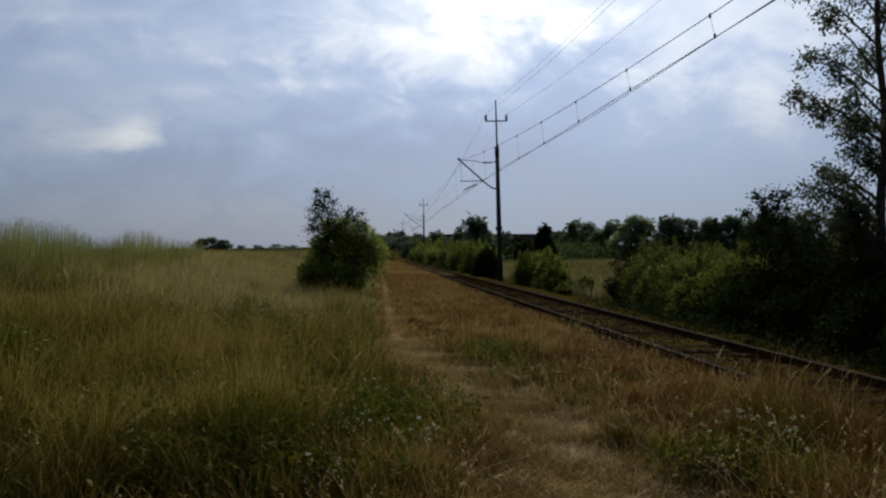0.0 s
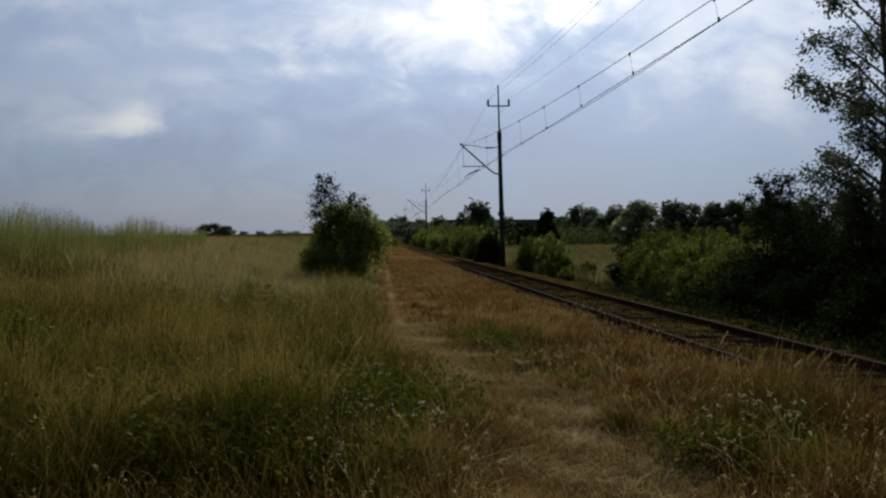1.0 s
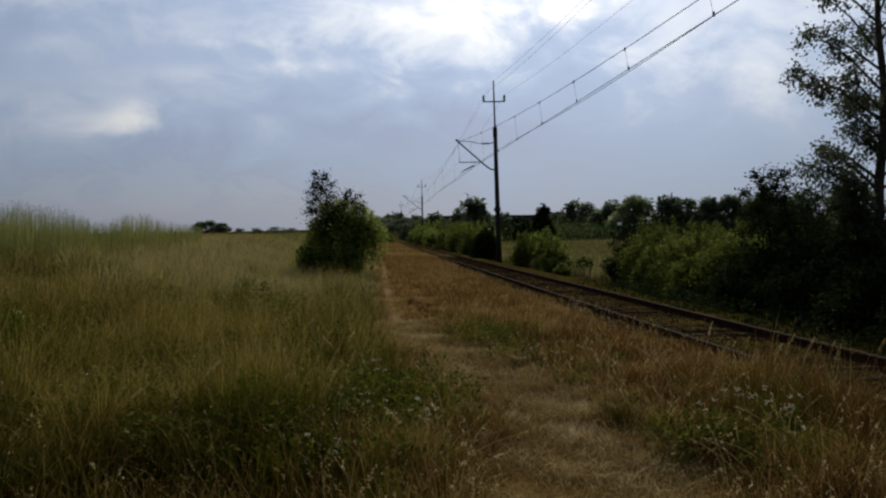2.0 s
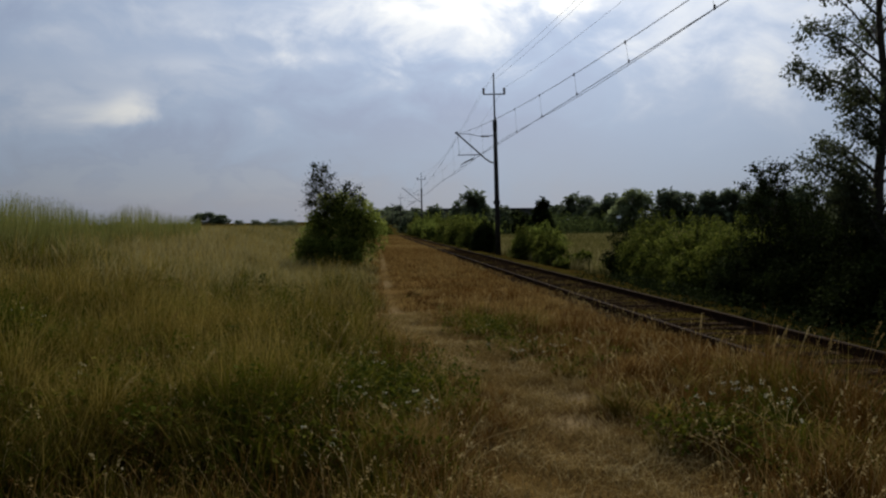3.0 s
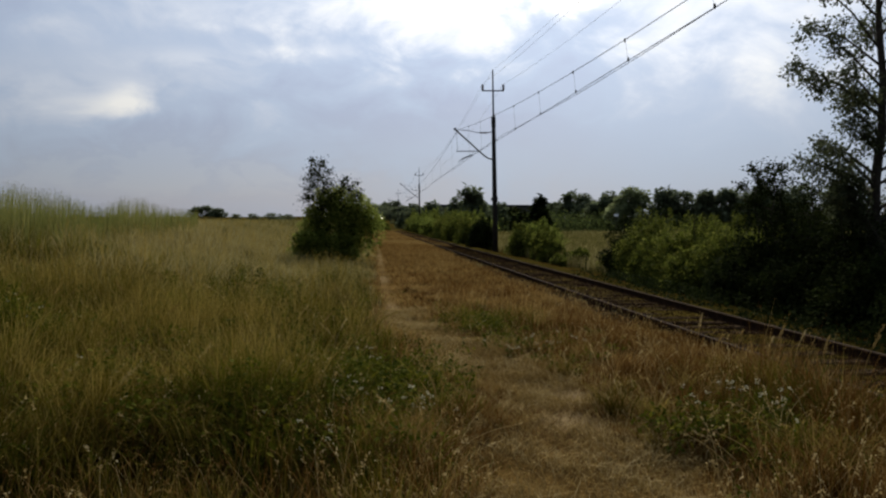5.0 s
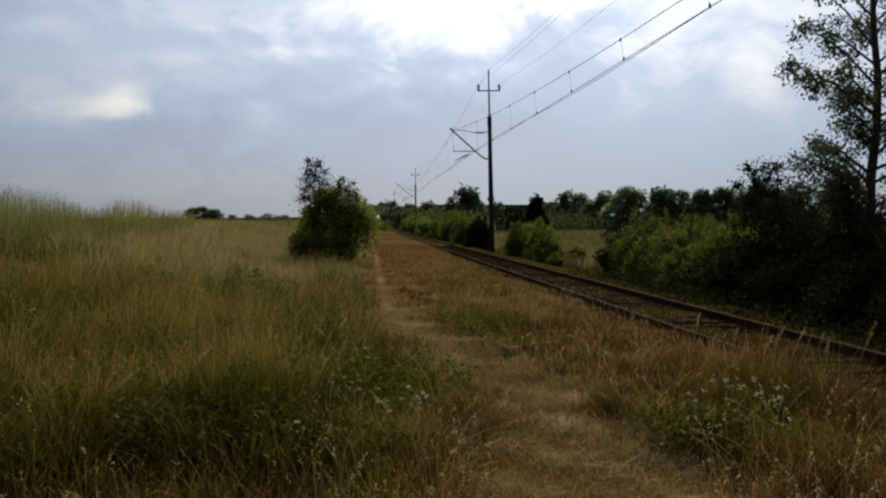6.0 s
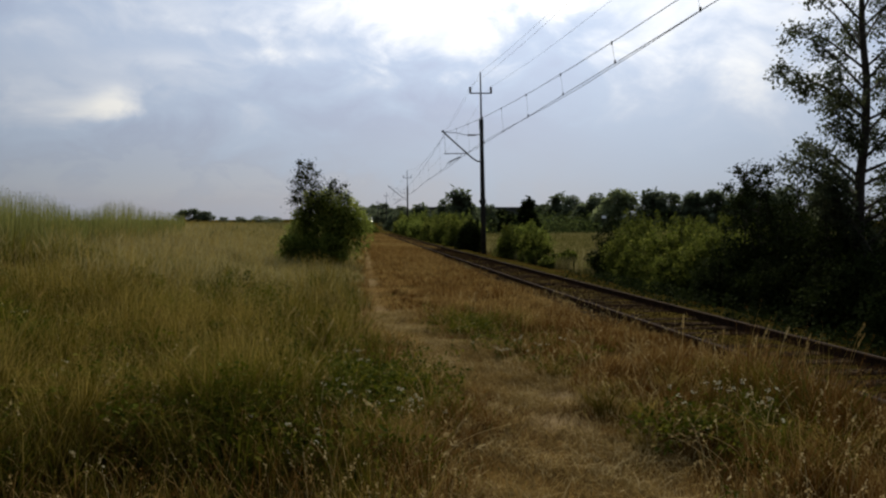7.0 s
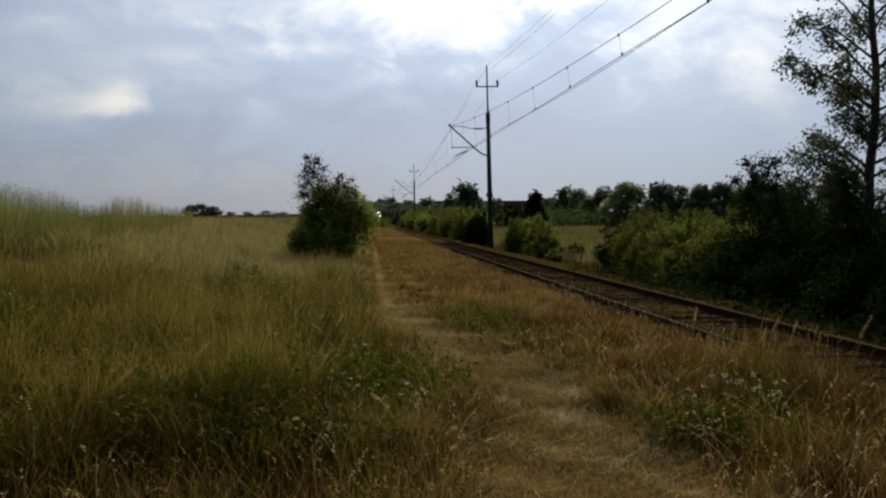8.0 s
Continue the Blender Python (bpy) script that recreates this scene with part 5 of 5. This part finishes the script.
# ---- the train ----
def build_train():
    train = new("train")
    g = Geo()
    ring = [(-1.38, 0.55), (-1.42, 1.2), (-1.42, 2.9), (-1.2, 3.7), (-0.6, 4.05), (0.6, 4.05), (1.2, 3.7), (1.42, 2.9), (1.42, 1.2), (1.38, 0.55)]
    for y, s in ((0.0, 0.90), (0.5, 0.97), (1.6, 1.0), (24.0, 1.0)):
        for x, z in ring:
            g.v.append((x * s, y + (0.75 * smooth(2.0, 4.0, z) if y < 1 else 0), 0.55 + (z - 0.55) * (0.5 + s / 2)))
    n = len(ring)
    for k in range(3):
        for s in range(n):
            i, j = k * n + s, k * n + (s + 1) % n
            g.f.append((i, j, j + n, i + n))
    g.f += [tuple(range(n))[::-1], tuple(range(3 * n, 4 * n))]
    body = part("body", g, MAT["white"], train, "white painted body shell")
    g = Geo()
    g.face([(-1.05, 0.02, 2.25), (1.05, 0.02, 2.25), (0.95, 0.5, 3.3), (-0.95, 0.5, 3.3)])
    part("windscreen", g, MAT["glass"], body, "dark sloping windscreen")
    g = Geo()
    g.box(-1.2, -0.04, 0.95, 1.2, 0.03, 1.25)
    part("stripe", g, MAT["stripe"], body)
    for x, z in ((-0.95, 1.6), (0.95, 1.6), (0.0, 3.62)):
        g = Geo()
        g.tube([(x, (-0.06 if z < 3 else 0.5), z), (x, 0.1 if z < 3 else 0.75, z)], 0.13, 12)
        part("headlight", g, MAT["glow"], body, "lit headlight")
    for side in (-1, 1):
        for k in range(9):
            g = Geo()
            g.box(side * 1.43 - 0.02, 2.6 + 2.3 * k, 2.0, side * 1.43 + 0.02, 4.3 + 2.3 * k, 2.9)
            part("window", g, MAT["glass"], body)
    for y in (3.0, 5.4, 18.5, 20.9):
        g = Geo()
        for x in (-0.76, 0.76):
            g.tube([(x - 0.07, y, 0.46), (x + 0.07, y, 0.46)], 0.44, 16)
        g.tube([(-0.76, y, 0.46), (0.76, y, 0.46)], 0.08, 8)
        part("wheelset", g, MAT["steel"], train)
    g = Geo()
    g.box(-1.15, 2.0, 0.35, 1.15, 6.4, 0.62)
    part("bogie_frame", g, MAT["black"], train)
    g = Geo()
    g.box(-1.15, 17.5, 0.35, 1.15, 21.9, 0.62)
    part("bogie_frame", g, MAT["black"], train)
    return tagged(train, "white electric train with lit headlights coming along the track", "train")


train = build_train()


# ---- single stalks, flowers and other small plants ----
def build_stalk(x, y, h, bow, heading, tone, seed, label="bleached grass stalk with a feathery seed head", head=0.16, scales=44):
    """One tall grass stalk with its seed head, bent to one side, turning about its foot."""
    ob = new("grass_stalk")
    ob.matrix_world = pose(x, y, float(ground_z(x, y)))
    r = np.random.default_rng(seed)
    g = Geo()
    pts = [Vector((math.cos(heading) * bow * h * s ** 2.2, math.sin(heading) * bow * h * s ** 2.2, h * (s - 0.12 * bow * s ** 3))) for s in (0, 0.25, 0.5, 0.7, 0.85, 1)]
    g.tube(pts, [0.0035, 0.003, 0.0028, 0.0025, 0.002, 0.0012], 4)
    way = (pts[-1] - pts[-2]).normalized()
    for k in range(scales):
        s = r.random()
        c = pts[-1] - way * (head * s) + Vector(r.normal(0, 0.003 + 0.007 * s, 3))
        d = (way + Vector(r.normal(0, 0.35, 3))).normalized() * 0.024
        w = d.cross(Vector(r.normal(0, 1, 3))).normalized() * 0.0032
        g.face([c, c + d * 0.5 + w, c + d, c + d * 0.5 - w])
    me = g.mesh("grass_stalk")
    n = len(me.vertices)
    me.attributes.new("tone", "FLOAT", "POINT").data.foreach_set("value", [tone] * n)
    me.attributes.new("along", "FLOAT", "POINT").data.foreach_set("value", [1.0] * n)
    part("stalk", me, MAT["straw"], ob)
    return tagged(ob, label, "grass stalk", "tall grass stalks")


STALKS = []
for i, (sx, sy, sh, sb) in enumerate(((4.25, 7.55, 0.66, 0.25), (4.55, 7.65, 0.62, 0.6), (4.75, 7.5, 0.58, 0.5), (4.05, 7.95, 0.52, 0.1), (3.75, 8.3, 0.60, 0.05),
                                      (4.9, 7.0, 0.75, 0.2), (4.6, 6.6, 0.72, 0.25), (3.95, 7.2, 0.55, 0.4), (4.2, 6.6, 0.62, 0.35), (3.6, 7.6, 0.45, 0.3), (5.0, 6.4, 0.8, 0.3))):
    STALKS.append((build_stalk(sx, sy, sh, sb, 0.3 + 0.5 * math.sin(i), 0.6 + 0.3 * math.sin(i * 2.0), 200 + i), 1.0))
for i, (sx, sy, sh, sb) in enumerate(((-0.32, 10.2, 0.42, 0.35), (-0.5, 8.6, 0.62, 0.3), (-0.35, 8.4, 0.6, 0.5), (-0.7, 8.9, 0.6, 0.3), (-1.6, 11.5, 0.75, 0.7), (-1.75, 12.2, 0.8, 0.8),
                                      (-1.9, 10.6, 0.75, 0.8), (-1.1, 9.6, 0.6, 0.4), (-0.6, 13.0, 0.6, 0.2), (-0.3, 14.5, 0.55, 0.15), (-1.0, 6.6, 0.6, 0.3), (-1.6, 6.2, 0.62, 0.4),
                                      (-0.2, 6.3, 0.45, 0.3), (-2.4, 8.0, 0.75, 0.4), (-3.0, 9.5, 0.8, 0.4), (-2.0, 5.4, 0.6, 0.5), (0.2, 5.2, 0.4, 0.5), (-3.6, 8.2, 0.8, 0.3),
                                      (-4.6, 10.5, 0.85, 0.3), (-3.3, 12.5, 0.85, 0.4), (-5.2, 13.0, 0.9, 0.3), (-2.6, 14.0, 0.85, 0.5))):
    STALKS.append((build_stalk(sx, sy, sh, sb, 3.1 - 3.0 * (i % 2) + 0.4 * math.sin(i * 1.7), 0.5 + 0.4 * math.sin(i * 1.3), 300 + i), 0.45))


for i, (sx, sy, sh, sb, sa) in enumerate(((2.35, 4.55, 0.40, 0.9, 2.6), (2.45, 4.6, 0.34, 1.2, 2.2), (2.3, 4.7, 0.42, 0.7, 1.6), (2.6, 4.75, 0.3, 1.3, 2.9), (2.9, 5.0, 0.35, 1.0, 2.5), (3.1, 5.3, 0.4, 0.8, 0.4),
                                              (2.7, 6.9, 0.4, 0.7, 0.3), (2.9, 7.1, 0.42, 0.5, 2.8), (2.75, 7.4, 0.4, 0.6, 0.1), (3.0, 7.5, 0.38, 0.7, 3.0), (3.15, 7.1, 0.42, 0.4, 0.2), (3.3, 7.6, 0.4, 0.6, 2.9),
                                              (2.2, 5.6, 0.3, 0.8, 0.6), (1.0, 4.6, 0.25, 1.4, 0.2), (0.55, 4.9, 0.28, 1.8, 0.3))):
    STALKS.append((build_stalk(sx, sy, sh, sb, sa, 0.75, 500 + i, "pale straw stalk bent over among the weeds", 0.10, 9), 0.25))


def build_clump(x, y, h, n, mat, label, seed, name="grass_clump", lean=0.25, width=0.012):
    """A tuft of long blades on one foot."""
    r = np.random.default_rng(seed)
    root = np.stack([r.normal(0, 0.07, n), r.normal(0, 0.07, n), np.full(n, -0.02)], 1)
    arr = blades(root, h * r.uniform(0.55, 1.05, n), width * r.uniform(0.7, 1.3, n), lean * r.uniform(0.2, 1.6, n), r.uniform(0, 6.28, n), np.clip(r.normal(0.45, 0.25, n), 0, 1), 4, 0.15)
    ob = new(name, joined(name, [arr], MAT[mat]))
    ob.matrix_world = pose(x, y, float(ground_z(x, y)))
    return tagged(ob, label, "grass clump", "tall grass clumps")


CLUMPS = [build_clump(-3.55, 7.3, 1.05, 46, "green", "tall dark green grass clump bending in the wind", 1, lean=0.35, width=0.016)]
for i, (x, y, h) in enumerate(((-3.0, 6.2, 0.75), (-4.4, 9.0, 0.9), (-2.6, 5.0, 0.6), (-1.2, 5.1, 0.55), (-0.7, 4.9, 0.5), (-3.9, 10.6, 0.9), (-2.2, 9.4, 0.7), (-1.5, 12.6, 0.7), (3.1, 5.6, 0.45), (3.6, 6.3, 0.5), (2.9, 4.7, 0.45))):
    CLUMPS.append(build_clump(x, y, h, 40, "green" if i % 3 else "field", "green grass clump swaying among the dry grass" if i % 3 else "straw-coloured grass clump swaying in the meadow", 20 + i))


for i in range(16):
    q = 0.26 + 0.26 * (i + 0.5 * math.sin(i * 3.1)) / 16
    x = -8.2 - 1.2 * math.sin(i * 1.9)
    CLUMPS.append(build_clump(x, -x / q, 1.15 + 0.2 * math.sin(i * 2.7), 30, "crest", "tall pale green grass clump swaying on the crest of the bank", 60 + i, lean=0.12, width=0.016))


def build_flower(x, y, h, heads_n, seed):
    """A wild flower: thin stem with small side leaves and flat white flower heads."""
    ob = new("wild_flower")
    ob.matrix_world = pose(x, y, float(ground_z(x, y)))
    r = random.Random(seed)
    g, w, lv = Geo(), Geo(), []
    for k in range(heads_n):
        top = Vector((r.uniform(-0.09, 0.09), r.uniform(-0.09, 0.09), h * r.uniform(0.8, 1.05)))
        g.tube([(0, 0, -0.02), (top.x * 0.3, top.y * 0.3, h * 0.5), top], [0.003, 0.0025, 0.0015], 4)
        for j in range(7):
            c = top + Vector((r.uniform(-0.020, 0.020), r.uniform(-0.020, 0.020), r.uniform(-0.015, 0.012)))
            ring = [c + Vector((0.006 * math.cos(q * 1.047), 0.006 * math.sin(q * 1.047), 0)) for q in range(6)]
            low = c + Vector((0, 0, -0.006))
            for q in range(6):
                w.face([ring[q], ring[(q + 1) % 6], c + Vector((0, 0, 0.004))])
                w.face([ring[(q + 1) % 6], ring[q], low])
        lv += [tuple(Vector((0, 0, 0)).lerp(top, r.random() * 0.8) + Vector((r.uniform(-0.02, 0.02), r.uniform(-0.02, 0.02), 0))) for _ in range(12)]
    me = g.mesh("stem")
    me.attributes.new("tone", "FLOAT", "POINT").data.foreach_set("value", [0.4] * len(me.vertices))
    me.attributes.new("along", "FLOAT", "POINT").data.foreach_set("value", [1.0] * len(me.vertices))
    part("stem", me, MAT["green"], ob)
    part("foliage", joined("foliage", [leaves(np.array(lv), 0.05, np.clip(rng.normal(0.4, 0.2, len(lv)), 0, 1))], MAT["green"]), None, ob)
    part("blossom", w, MAT["petal"], ob, "small white flower heads")
    return tagged(ob, "white wild flower with feathery leaves among the grass", "wild flower", "white wild flowers in the grass")


fr = random.Random(11)
FLOWERS = []
for cx, cy, spread_r, count, hh in ((-0.05, 5.8, 0.26, 9, 0.34), (0.38, 5.65, 0.14, 6, 0.3), (-0.1, 7.5, 0.25, 6, 0.32), (1.75, 8.8, 0.3, 7, 0.2), (2.4, 9.0, 0.3, 5, 0.2),
                                    (2.85, 5.8, 0.4, 8, 0.34), (-2.0, 6.7, 0.8, 5, 0.42), (-3.4, 7.6, 0.6, 5, 0.6), (2.7, 5.4, 0.5, 4, 0.3), (-0.6, 5.6, 0.6, 4, 0.35)):
    for k in range(count):
        FLOWERS.append(build_flower(cx + fr.gauss(0, spread_r * 0.6), cy + fr.gauss(0, spread_r), hh * fr.uniform(0.6, 1.25), fr.choice((1, 1, 2, 3)), fr.randrange(9999)))


def build_fly():
    fly = new("fly")
    g = Geo()
    g.tube([(0, -0.006, 0), (0, -0.003, 0.001), (0, 0.002, 0.001), (0, 0.006, 0)], [0.001, 0.0024, 0.0024, 0.0012], 8)
    part("body", g, MAT["black"], fly)
    for s in (-1, 1):
        g = Geo()
        g.face([(0, 0.001, 0.002), (s * 0.008, 0.003, 0.005), (s * 0.011, -0.002, 0.006), (s * 0.005, -0.004, 0.003)])
        part("wing", g, MAT["wire"], fly)
    return tagged(fly, "small dark fly darting past in the air", "insect")


fly = build_fly()


# ---- sleepers, one by one ----
def build_sleepers():
    g = Geo()
    g.box(-1.3, -0.13, -0.16, 1.3, 0.13, 0.0, 0.025)
    me = g.mesh("sleeper")
    me.materials.append(MAT["sleeper"])
    r = random.Random(4)
    for k in range(190):
        y = -18.0 + 0.62 * k
        s = new("sleeper", me)
        s.parent = track
        s.matrix_world = pose(TRACK + r.uniform(-0.03, 0.03), y, RAIL_TOP - 0.128, 0, r.uniform(-0.6, 0.6), r.uniform(-0.8, 0.8))


build_sleepers()


# ---- what moves ----
def turned(ob, ax, ay):
    """The thing's own pose, swayed by ax and ay degrees about its foot."""
    return Matrix.Translation(ob.matrix_basis.translation) @ pose(0, 0, 0, ax, ay, 0)


def motions():
    gust = [(0.0, 1.0), (0.5, 0.95), (1.0, 1.15), (1.5, 0.55), (2.2, 0.3), (3.0, 0.12), (3.5, 0.0), (4.0, -0.02), (4.5, 0.08), (5.2, 0.3), (6.0, 0.25), (6.5, 0.0), (7.0, 0.03), (7.5, -0.14), (8.0, 0.04)]
    for i, (ob, gain) in enumerate(STALKS):
        walk(ob, [(t, turned(ob, 3 * gain * math.sin(2.1 * t + i), 22 * gain * g + 2.0 * math.sin(3.3 * t + 1.7 * i))) for t, g in gust])
    for i, ob in enumerate(CLUMPS):
        walk(ob, [(t, turned(ob, 2.5 * math.sin(1.9 * t + 2.3 * i), 4.0 * g + 3.0 * math.sin(2.6 * t + i))) for t, g in gust])
    for i, ob in enumerate(FLOWERS):
        walk(ob, [(t, turned(ob, 1.5 * math.sin(2.4 * t + i), 3.0 * g + 1.5 * math.sin(3.0 * t + 2 * i))) for t, g in gust])
    walk(train, [(t, pose(TRACK, 440 + 40 * (8 - t), RAIL_TOP + float(track_rise(440 + 40 * (8 - t))))) for t in (0, 1, 2, 3, 4, 5, 6, 7, 8)])
    walk(fly, [(0.0, pose(-3.0, 3.0, 4.5, 0, 0, -60)), (1.3, pose(-1.6, 2.3, 3.5, 0, 0, -60)), (1.5, pose(-0.215, 2.172, 2.147, 0, 10, -60)), (1.7, pose(1.2, 2.1, 3.5, 0, 0, -60)),
               (8.0, pose(6.0, -1.0, 4.5, 0, 0, -60))])


motions()
